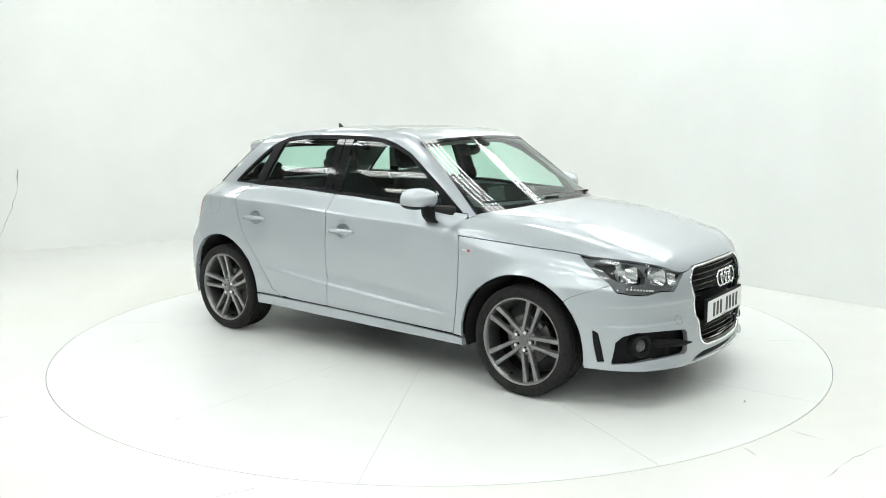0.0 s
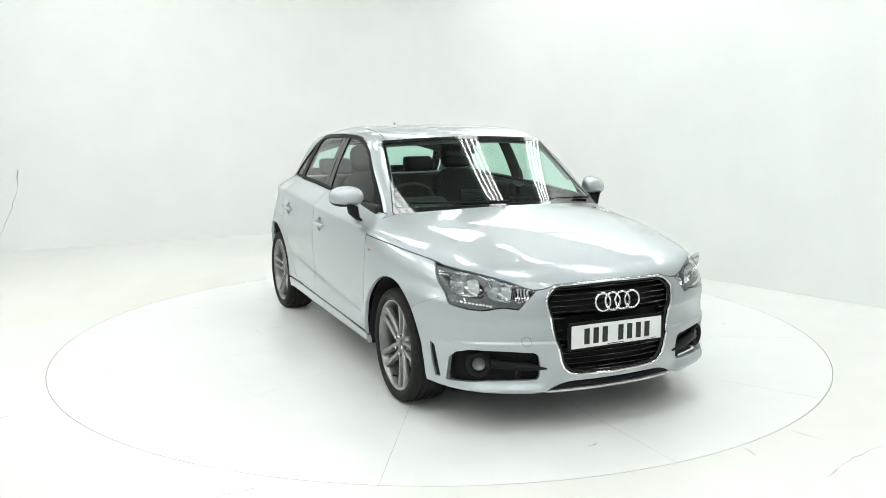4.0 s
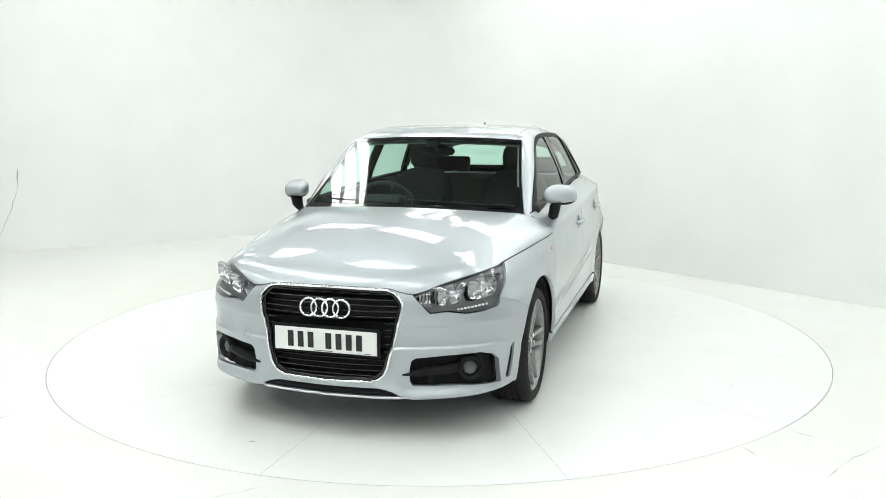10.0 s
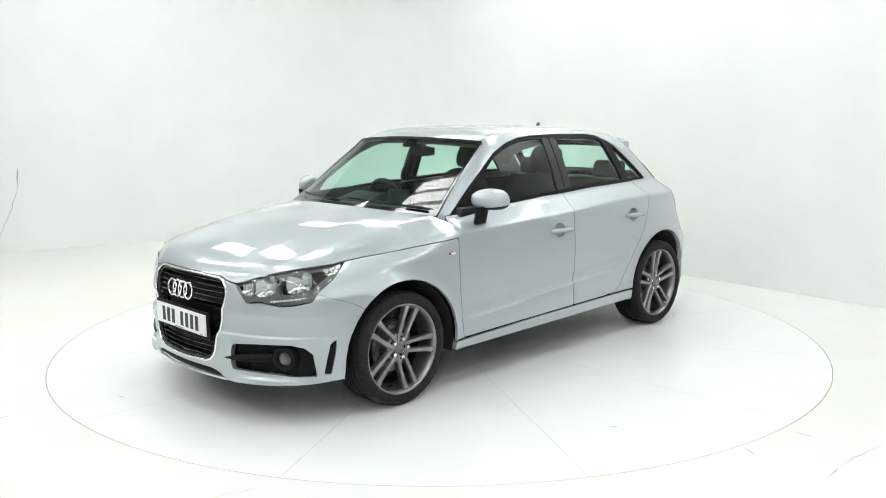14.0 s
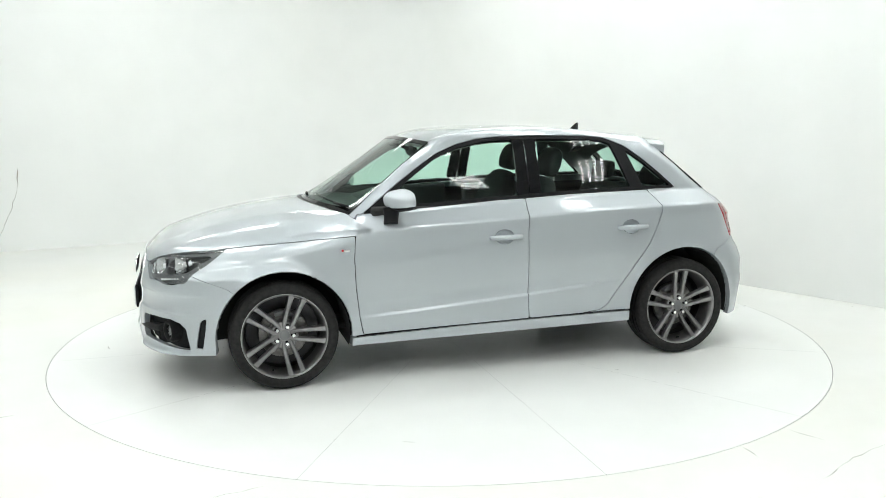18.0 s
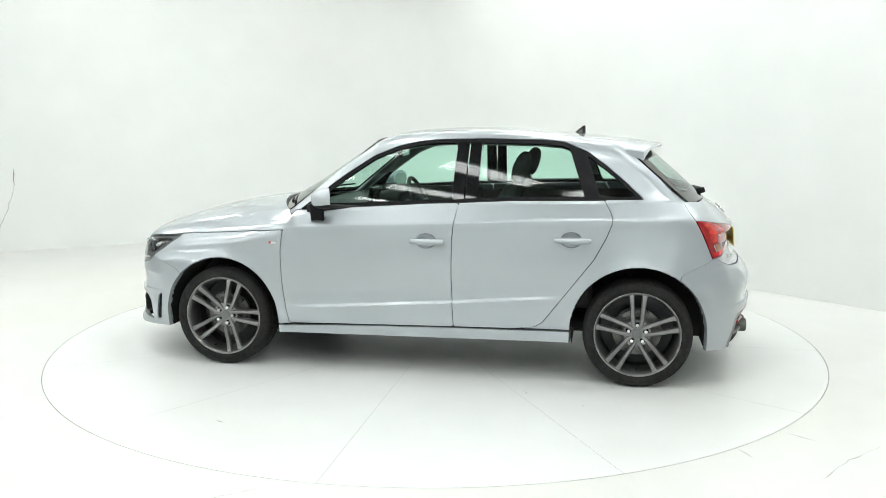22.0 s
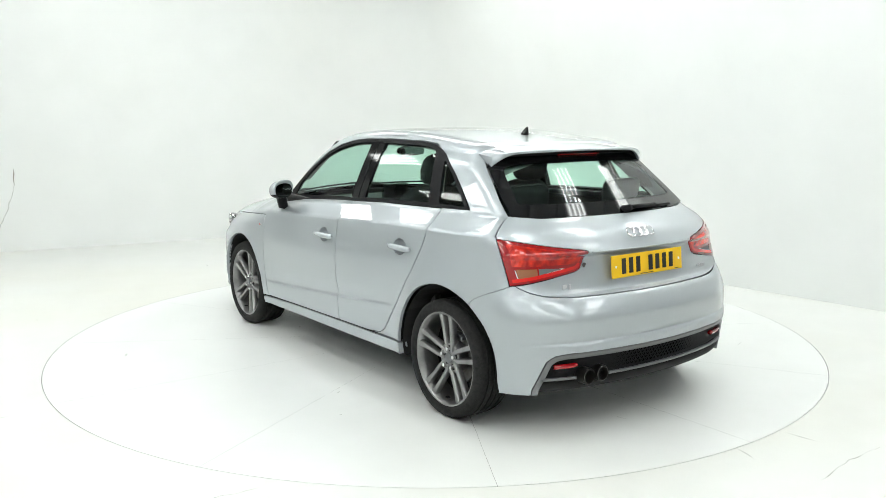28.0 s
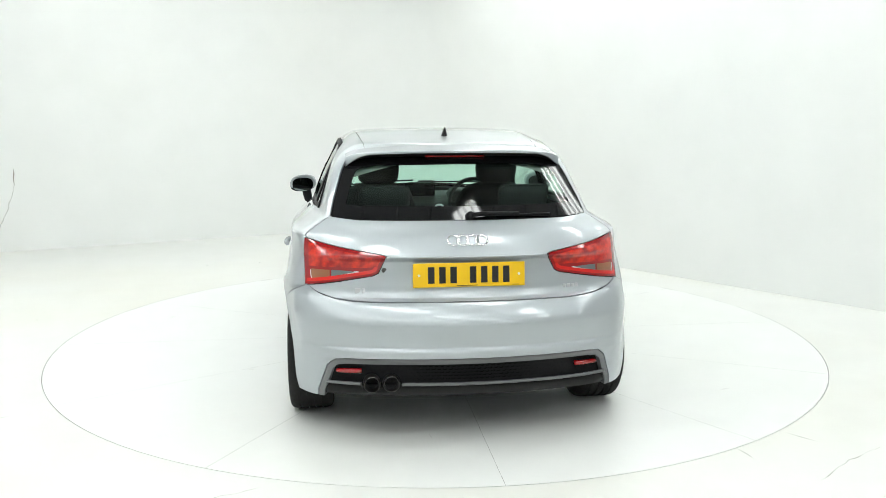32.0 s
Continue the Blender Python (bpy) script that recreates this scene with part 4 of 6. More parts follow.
# ---- wheels ----
def build_wheel():
    """One alloy wheel, its outer face towards +y."""
    bm = bmesh.new()
    lathe(bm, [(0.242, 0.094), (0.2395, 0.0985), (0.233, 0.098), (0.225, 0.089), (0.218, 0.060), (0.212, 0.02), (0.206, -0.06), (0.222, -0.09), (0.232, -0.098), (0.236, -0.09), (0.222, -0.02), (0.229, 0.06), (0.241, 0.09)], 72, "Y", True)
    rim = link("wheel", bm, M["alloy"], None, "titanium grey five twin-spoke alloy wheel", True)
    smooth_by_angle(rim, 40)
    # spokes in pairs
    for k in range(5):
        for sgn in (-1, 1):
            bm = bmesh.new()
            rings = []
            for r, o, w, y in ((0.030, 0.013, 0.013, 0.062), (0.055, 0.0215, 0.0125, 0.068), (0.088, 0.0260, 0.0128, 0.073), (0.158, 0.0310, 0.0138, 0.080), (0.206, 0.0350, 0.0158, 0.088), (0.227, 0.0370, 0.0195, 0.092)):
                c = []
                for u, v in ((-w, -0.030), (-w, -0.007), (-w + 0.005, 0.0), (w - 0.005, 0.0), (w, -0.007), (w, -0.030)):
                    c.append(bm.verts.new((sgn * o + u, y + v, r)))
                rings.append(c)
            for A, B in zip(rings, rings[1:]):
                for i in range(6):
                    j = (i + 1) % 6
                    bm.faces.new((A[i], A[j], B[j], B[i]))
            bm.faces.new(rings[0][::-1])
            bm.faces.new(rings[-1])
            bmesh.ops.rotate(bm, cent=(0, 0, 0), matrix=Matrix.Rotation(2 * math.pi * k / 5, 3, "Y"), verts=bm.verts)
            bmesh.ops.recalc_face_normals(bm, faces=bm.faces)
            smooth_by_angle(part("spoke", bm, M["alloy"], rim), 50)
    bm = bmesh.new()
    lathe(bm, [(0.0, 0.066), (0.028, 0.066), (0.033, 0.062), (0.045, 0.060), (0.075, 0.062), (0.082, 0.054), (0.084, 0.0), (0.0, 0.0)], 40)
    smooth_by_angle(part("hub", bm, M["alloy"], rim), 40)
    bm = bmesh.new()
    lathe(bm, [(0.0, 0.0745), (0.022, 0.0735), (0.0275, 0.070), (0.029, 0.062)], 32)
    smooth_by_angle(part("hub_cap", bm, M["grey_trim"], rim, "grey hub cap"), 40)
    for k in range(5):
        a = 2 * math.pi * k / 5
        bm = bmesh.new()
        bmesh.ops.create_cone(bm, cap_ends=True, segments=6, radius1=0.0115, radius2=0.0100, depth=0.026,
                              matrix=Matrix.Translation((0.050 * math.sin(a), 0.068, 0.050 * math.cos(a))) @ Matrix.Rotation(-math.pi / 2, 4, "X"))
        part("wheel_bolt", bm, M["chrome"], rim, "bright wheel bolt")
        bm = bmesh.new()
        tube(bm, (0.050 * math.sin(a), 0.0545, 0.050 * math.cos(a)), (0.050 * math.sin(a), 0.0625, 0.050 * math.cos(a)), 0.0155, 18)
        part("bolt_seat", bm, M["black"], rim)
    # tyre: rounded section with grooves in the tread
    sec = [(0.239, 0.098), (0.243, 0.1035), (0.252, 0.1085), (0.264, 0.1100), (0.278, 0.1075), (0.289, 0.102), (0.2965, 0.092), (0.3005, 0.076)]
    tread = []
    for y0 in (0.054, 0.018, -0.018, -0.054):
        tread += [(0.3020, y0 + 0.005), (0.2955, y0 + 0.0045), (0.2955, y0 - 0.0045), (0.3020, y0 - 0.005)]
    bm = bmesh.new()
    lathe(bm, sec + tread + [(r, -y) for r, y in sec[::-1]], 96)
    smooth_by_angle(part("tyre", bm, M["rubber"], rim, "black low-profile rubber tyre"), 50)
    # shoulder sipes
    bm = bmesh.new()
    for k in range(72):
        a = 2 * math.pi * k / 72
        b2 = Matrix.Rotation(a, 3, "Y")
        for s in (1, -1):
            V = [b2 @ Vector(p) for p in ((-0.002, s * 0.098, 0.2935), (0.002, s * 0.098, 0.2935), (0.0045, s * 0.062, 0.3026), (0.0005, s * 0.062, 0.3026))]
            bm.faces.new([bm.verts.new(v) for v in V])
    tr = part("tread_blocks", bm, M["under"], rim)
    tr["kind"] = "stuff"
    bm = bmesh.new()
    lathe(bm, [(0.0, 0.022), (0.05, 0.022), (0.062, 0.018), (0.064, 0.006), (0.135, 0.006), (0.137, 0.002), (0.137, -0.014), (0.06, -0.016), (0.0, -0.016)], 56)
    smooth_by_angle(part("brake_disc", bm, M["disc"], rim, "steel brake disc"), 30)
    bm = bmesh.new()
    for i in range(7):
        a = radians(60 + 8 * i)
        box(bm, (0.118 * math.cos(a), 0.0, 0.118 * math.sin(a)), (0.024, 0.07, 0.055), (0, -math.degrees(a), 0), 0.005)
    part("brake_caliper", bm, M["grey_trim"], rim)
    bm = bmesh.new()
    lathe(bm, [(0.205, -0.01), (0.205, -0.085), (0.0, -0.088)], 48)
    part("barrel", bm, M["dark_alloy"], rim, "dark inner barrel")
    bm = bmesh.new()
    tube(bm, (0.0, 0.06, -0.208), (0.0, 0.085, -0.200), 0.005, 8)
    part("valve", bm, M["black"], rim)
    return rim


wheel = build_wheel()
wheel.parent = car
PLACES = [(1.2345, 0.740, 0, -20), (-1.2345, 0.745, 0, 0), (1.2345, -0.740, 180, -20), (-1.2345, -0.745, 180, 10)]
for i, (wx, wy, wz, spin) in enumerate(PLACES):
    m = pose(wx, wy, 0.3022, 0, 0, wz) @ pose(0, 0, 0, 0, spin, 0)
    if i == 0:
        wheel.matrix_basis = m
    else:
        copy_thing(wheel, m)

# dark liners inside the arches, floor pan, subframe
for wx, rr, cz in ((1.2345, 0.362, 0.300), (-1.2345, 0.368, 0.312)):
    for s in (1, -1):
        bm = bmesh.new()
        prev = None
        for k in range(25):
            a = radians(-12 + 204 * k / 24)
            p = (wx + rr * math.cos(a), cz + rr * math.sin(a))
            yo = min(0.846, float(side_y(np.array([p[0]]), np.array([max(p[1], 0.22)]))[0]) - 0.022)
            cur = [bm.verts.new((p[0], s * yo, p[1])), bm.verts.new((p[0], s * 0.50, p[1])), bm.verts.new((wx, s * 0.50, cz - 0.05))]
            if prev:
                bm.faces.new((prev[0], cur[0], cur[1], prev[1]))
                bm.faces.new((prev[1], cur[1], cur[2]))
            prev = cur
        part("wheel_arch_liner", bm, M["under"], car, "black wheel arch liner")
bm = bmesh.new()
box(bm, (0.02, 0, 0.285), (1.70, 1.56, 0.07), None, 0.02)
part("floor_pan", bm, M["under"], car)
bm = bmesh.new()
box(bm, (1.40, 0, 0.275), (1.02, 0.98, 0.10), None, 0.02)
part("engine_tray", bm, M["under"], car)
bm = bmesh.new()
box(bm, (-1.25, 0, 0.275), (1.05, 0.98, 0.12), None, 0.03)
part("rear_floor", bm, M["under"], car)
for wx in (1.2345, -1.2345):
    bm = bmesh.new()
    tube(bm, (wx, -0.70, 0.30), (wx, 0.70, 0.30), 0.035, 12)
    part("axle", bm, M["under"], car)


# ---- front details ----
def skin_x(y, z, sign=1):
    return (NOSE if sign > 0 else TAIL)(abs(y), z)


def skin_path(pts, sign=1, lift=0.0):
    return [Vector((skin_x(y, z, sign) + sign * lift, y, z)) for y, z in pts]


def refine(pts, step=0.02):
    out = []
    for (a, b), (c, d) in zip(pts, pts[1:]):
        m = max(1, int(math.hypot(c - a, d - b) / step))
        out += [(a + (c - a) * k / m, b + (d - b) * k / m) for k in range(m)]
    return out + [pts[-1]]


panel("grille_back", FRONT, [off(GRILLE, 0.004)], M["black"], car, "black grille backing", depth=0.0, inset=0.055)
half = [(0.0, 0.711), (0.285, 0.708), (0.318, 0.699), (0.342, 0.680), (0.360, 0.655), (0.364, 0.630), (0.358, 0.600), (0.297, 0.348), (0.283, 0.318), (0.258, 0.296), (0.22, 0.283), (0.0, 0.277)]
pth = skin_path(refine(half), 1, 0.002)
loop = pth + [Vector((p.x, -p.y, p.z)) for p in pth[-2:0:-1]]
bm = bmesh.new()
sweep(bm, loop, 0.0065, 10, True)
part("grille_frame", bm, M["chrome"], car, "chrome grille surround", True)
bm = bmesh.new()
inner = [Vector((p.x - 0.012, p.y * 0.965, 0.495 + (p.z - 0.495) * 0.955)) for p in loop]
sweep(bm, inner, 0.012, 8, True)
part("grille_inner_frame", bm, M["gloss"], car, "gloss black inner grille frame", True)
zw = curve([0.277, 0.30, 0.348, 0.60, 0.655, 0.70, 0.711], [0.20, 0.262, 0.292, 0.352, 0.354, 0.30, 0.28])


def grille_bar(z, w0=0.0, r=0.007, m="gloss", lift=-0.016, flat=0.55):
    w = float(zw(z)) - 0.012
    for s in ((0,) if w0 == 0 else (1, -1)):
        ys = np.linspace(-w, w, 25) if s == 0 else np.linspace(s * w0, s * w, 9)
        bm = bmesh.new()
        pts = []
        for y in ys:
            pts.append(Vector((skin_x(y, z) + lift, y, z)))
        sweep(bm, pts, r, 8, False, flat)
        part("grille_bar", bm, M[m], car, "", True)


for z in (0.687, 0.662, 0.636, 0.610, 0.585, 0.386, 0.360, 0.334, 0.308):
    grille_bar(z)
for z in (0.555, 0.525, 0.492, 0.458, 0.425):
    grille_bar(z, 0.275)
bm = bmesh.new()
for y in np.linspace(-0.25, 0.25, 9):
    box(bm, (skin_x(abs(y), 0.697) - 0.03, y, 0.697), (0.006, 0.028, 0.010), None, 0.002)
part("grille_comb", bm, M["grey_trim"], car)


def ring_badge(x, z, R, r, step, tilt):
    for k in range(4):
        bm = bmesh.new()
        pts = [(0, (k - 1.5) * step + R * math.cos(a), R * math.sin(a)) for a in np.linspace(0, 2 * math.pi, 40, endpoint=False)]
        sweep(bm, pts, r, 8, True)
        bmesh.ops.rotate(bm, cent=(0, 0, 0), matrix=Matrix.Rotation(tilt, 3, "Y"), verts=bm.verts)
        bmesh.ops.translate(bm, vec=(x, 0, z), verts=bm.verts)
        part("badge_ring", bm, M["chrome"], car, "chrome badge ring", True)


ring_badge(2.030, 0.622, 0.0415, 0.0058, 0.0555, -0.12)
ring_badge(-1.7460, 0.937, 0.0275, 0.0040, 0.0440, 0.74)


def number_plate(x, z, tilt, face, m, sign):
    bm = bmesh.new()
    box(bm, (0, 0, 0), (0.006, 0.520, 0.111), None, 0.0025)
    pl = part("number_plate", bm, M[m], car, face)
    pl.matrix_basis = pose(x, 0, z, 0, tilt, 0)
    # plain bars in place of the writing
    for i in range(8):
        if i == 3:
            continue
        y = sign * (-0.176 + 0.0515 * i - (0.012 if i > 3 else 0))
        bm = bmesh.new()
        box(bm, (sign * 0.0035, y, 0), (0.0012, 0.030, 0.076), None, 0.0)
        part("plate_bar", bm, M["ink"], pl)
    for y in (-0.232, 0.232):
        bm = bmesh.new()
        tube(bm, (sign * 0.003, y, 0.0), (sign * 0.0055, y, 0.0), 0.006, 12)
        part("plate_screw", bm, M["plate_white"], pl)
    bm = bmesh.new()
    box(bm, (sign * 0.0035, -0.01 * sign, -0.049), (0.001, 0.095, 0.003))
    part("plate_bar", bm, M["ink"], pl)
    bm = bmesh.new()
    box(bm, (sign * 0.0035, sign * 0.215, -0.049), (0.001, 0.03, 0.0025))
    part("plate_bar", bm, M["ink"], pl)


number_plate(2.036, 0.467, 0, "white front number plate", "plate_white", 1)
number_plate(-1.800, 0.786, 5, "yellow rear number plate", "plate_yellow", -1)
bm = bmesh.new()
box(bm, (2.024, 0, 0.467), (0.016, 0.545, 0.135), None, 0.006)
part("plate_holder", bm, M["black"], car, "black plate holder")

HEAD_ALL = [HEAD_YZ, HEAD_X]


def oval(yc, zc, ry, rz, shear):
    """A rounded opening, leaning with the lamp's top edge."""
    out = []
    for a in np.linspace(0, 2 * math.pi, 28, endpoint=False):
        c, n = math.cos(a), math.sin(a)
        u, w = math.copysign(abs(c) ** 0.55, c) * ry, math.copysign(abs(n) ** 0.55, n) * rz
        out.append((yc + u, zc + w + shear * u))
    return out


for sd in (1, -1):
    def duo(name, S, cuts, material, label="", **kw):
        return panel(name, S, cuts, material, car, label, both=False, side=sd, **kw)
    hl = duo("headlight", FRONT, HEAD_ALL, M["housing"], "clear headlight with dark housing", inset=0.075, depth=0.0, gap=-0.004)
    ln = panel("lens", FRONT, HEAD_ALL, M["lamp_glass"], hl, "clear plastic lens", both=False, side=sd, gap=0.002, depth=0.0)
    # dark frame with three reflector openings
    cells = (oval(0.686, 0.707, 0.058, 0.046, 0.22), oval(0.562, 0.685, 0.050, 0.042, 0.22),
             [(0.424, 0.650), (0.420, 0.685), (0.494, 0.708), (0.500, 0.702), (0.498, 0.645), (0.484, 0.636)])
    holes = [YZ(c) for c in cells]
    panel("bezel", FRONT, HEAD_ALL + [lambda P: -np.minimum.reduce([h(P) for h in holes])], M["lamp_dark"], hl, "dark grey lamp bezel", both=False, side=sd, gap=0.003, depth=0.05, inset=0.014)
    for yc, zc, ry, rz in ((0.686, 0.707, 0.062, 0.050), (0.562, 0.685, 0.054, 0.046)):
        bm = bmesh.new()
        rings = []
        for q in (0.06, 0.2, 0.36, 0.52, 0.68, 0.84, 1.0):
            ring = []
            for i in range(40):
                a = 2 * math.pi * i / 40
                c, n = math.cos(a), math.sin(a)
                yy = yc + ry * q * math.copysign(abs(c) ** 0.6, c)
                zz = zc + rz * q * math.copysign(abs(n) ** 0.6, n) + 0.22 * (yy - yc)
                ring.append(bm.verts.new((skin_x(yc, zc) - 0.016 - 0.50 * (yy - yc) - 0.036 * (1 - q * q) + 0.0030 * q * (i % 4 < 2), sd * yy, zz)))
            rings.append(ring)
        for A, B in zip(rings, rings[1:]):
            for i in range(40):
                bm.faces.new((A[i], A[(i + 1) % 40], B[(i + 1) % 40], B[i]))
        bmesh.ops.recalc_face_normals(bm, faces=bm.faces)
        smooth_by_angle(part("reflector", bm, M["facet"], hl, "fluted chrome reflector bowl"), 25)
        bm = bmesh.new()
        lathe(bm, [(0.0, 0.012), (0.010, 0.010), (0.014, 0.0), (0.013, -0.04)], 20, "Z")
        bmesh.ops.transform(bm, matrix=pose(skin_x(yc, zc) - 0.036, sd * yc, zc) @ Matrix.Rotation(radians(90), 4, "Y"), verts=bm.verts)
        part("bulb_shield", bm, M["satin"], hl, "round bulb shield", True)
    # upright flutes of the indicator
    for k in range(6):
        bm = bmesh.new()
        y0 = 0.418 + 0.0142 * k
        prev = None
        for q in np.linspace(0, 1, 7):
            zz = 0.634 + (0.062 + 0.0045 * k) * q
            bow = 0.018 * (2 * q - 1) ** 2
            cur = [bm.verts.new((skin_x(y0, zz) - 0.044 + bow + 0.008 * e2, sd * (y0 + 0.0142 * u), zz)) for u, e2 in ((0.0, 0), (0.5, 1), (1.0, 0))]
            if prev:
                bm.faces.new((prev[0], prev[1], cur[1], cur[0]))
                bm.faces.new((prev[1], prev[2], cur[2], cur[1]))
            prev = cur
        part("reflector_flute", bm, M["facet"], hl, "chrome indicator flute")
    bm = bmesh.new()
    for k in range(9):
        y = 0.60 + 0.014 * k
        z = 0.618 + 0.002 * k
        box(bm, (skin_x(y, z) - 0.008, sd * y, z), (0.008, 0.011, 0.008), None, 0.001)
    part("light_strip", bm, M["plate_white"], hl, "small clear running lights")
    # fog lamp bay
    fb = duo("fog_bay", FRONT, [FOG], M["black"], "black fog lamp bay", inset=0.05, depth=0.0, gap=-0.003)
    fx = skin_x(0.655, 0.336) - 0.014
    fog_turn = pose(fx, sd * 0.652, 0.336, 0, 0, sd * 26) @ Matrix.Rotation(radians(90), 4, "Y")
    bm = bmesh.new()
    lathe(bm, [(0.034, -0.05), (0.037, -0.006), (0.044, 0.004), (0.056, 0.003), (0.062, -0.008), (0.064, -0.05)], 32, "Z")
    bmesh.ops.transform(bm, matrix=fog_turn, verts=bm.verts)
    part("fog_bezel", bm, M["black"], fb, "", True)
    bm = bmesh.new()
    lathe(bm, [(0.0, 0.006), (0.02, 0.003), (0.033, -0.004), (0.035, -0.02)], 28, "Z")
    bmesh.ops.transform(bm, matrix=fog_turn @ Matrix.Translation((0, 0, -0.004)), verts=bm.verts)
    part("fog_lamp", bm, M["lamp_glass"], fb, "round clear fog lamp", True)
    bm = bmesh.new()
    lathe(bm, [(0.0, -0.022), (0.012, -0.020), (0.022, -0.014), (0.032, -0.006)], 24, "Z")
    bmesh.ops.transform(bm, matrix=fog_turn @ Matrix.Translation((0, 0, -0.010)), verts=bm.verts)
    part("fog_reflector", bm, M["cup"], fb, "grey fog lamp reflector", True)
    bm = bmesh.new()
    rings = []
    for y in np.linspace(0.368, 0.60, 10):
        k = (y - 0.368) / 0.232
        zc = 0.322 + 0.018 * k
        h = 0.004 + 0.016 * min(1, k * 2.6)
        x0 = skin_x(y, zc) + 0.009 - 0.020 * max(0, k - 0.25)
        rings.append([bm.verts.new((x0 + u, sd * y, zc + w * h)) for u, w in ((-0.05, 1), (-0.012, 1), (-0.002, 0.6), (0, -0.1), (-0.004, -0.8), (-0.05, -1))])
    for A, B in zip(rings, rings[1:]):
        for i in range(6):
            bm.faces.new((A[i], A[(i + 1) % 6], B[(i + 1) % 6], B[i]))
    bm.faces.new(rings[0]), bm.faces.new(rings[-1][::-1])
    bmesh.ops.recalc_face_normals(bm, faces=bm.faces)
    part("fog_blade", bm, M["black"], fb, "black blade across the bay", True)
    duo("bumper_slot", FRONT, [SLOT], M["black"], "black vertical vent", inset=0.012, depth=0.0, gap=-0.003)

# splitter under the grille
bm = bmesh.new()
pts = [Vector((skin_x(abs(y), 0.23) - 0.012 - 0.02 * (abs(y) > 0.36), y, 0.205)) for y in np.linspace(-0.42, 0.42, 33)]
sweep(bm, pts, 0.007, 8)
part("splitter", bm, M["satin"], car, "thin silver splitter edge", True)
bm = bmesh.new()
pts = [Vector((skin_x(abs(y), 0.23) - 0.045, y, 0.228)) for y in np.linspace(-0.50, 0.50, 25)]
sweep(bm, pts, 0.03, 8, False, 0.8)
part("lower_intake", bm, M["black"], car, "black lower intake", True)
bm = bmesh.new()
pts = [Vector((skin_x(0.455 + 0.022 * math.cos(a), 0.452 + 0.022 * math.sin(a)) - 0.0004, -(0.455 + 0.022 * math.cos(a)), 0.452 + 0.022 * math.sin(a))) for a in np.linspace(0, 2 * math.pi, 28, endpoint=False)]
sweep(bm, pts, 0.0012, 6, True)
part("tow_cover", bm, M["grey_trim"], car, "round tow eye cover seam", True)

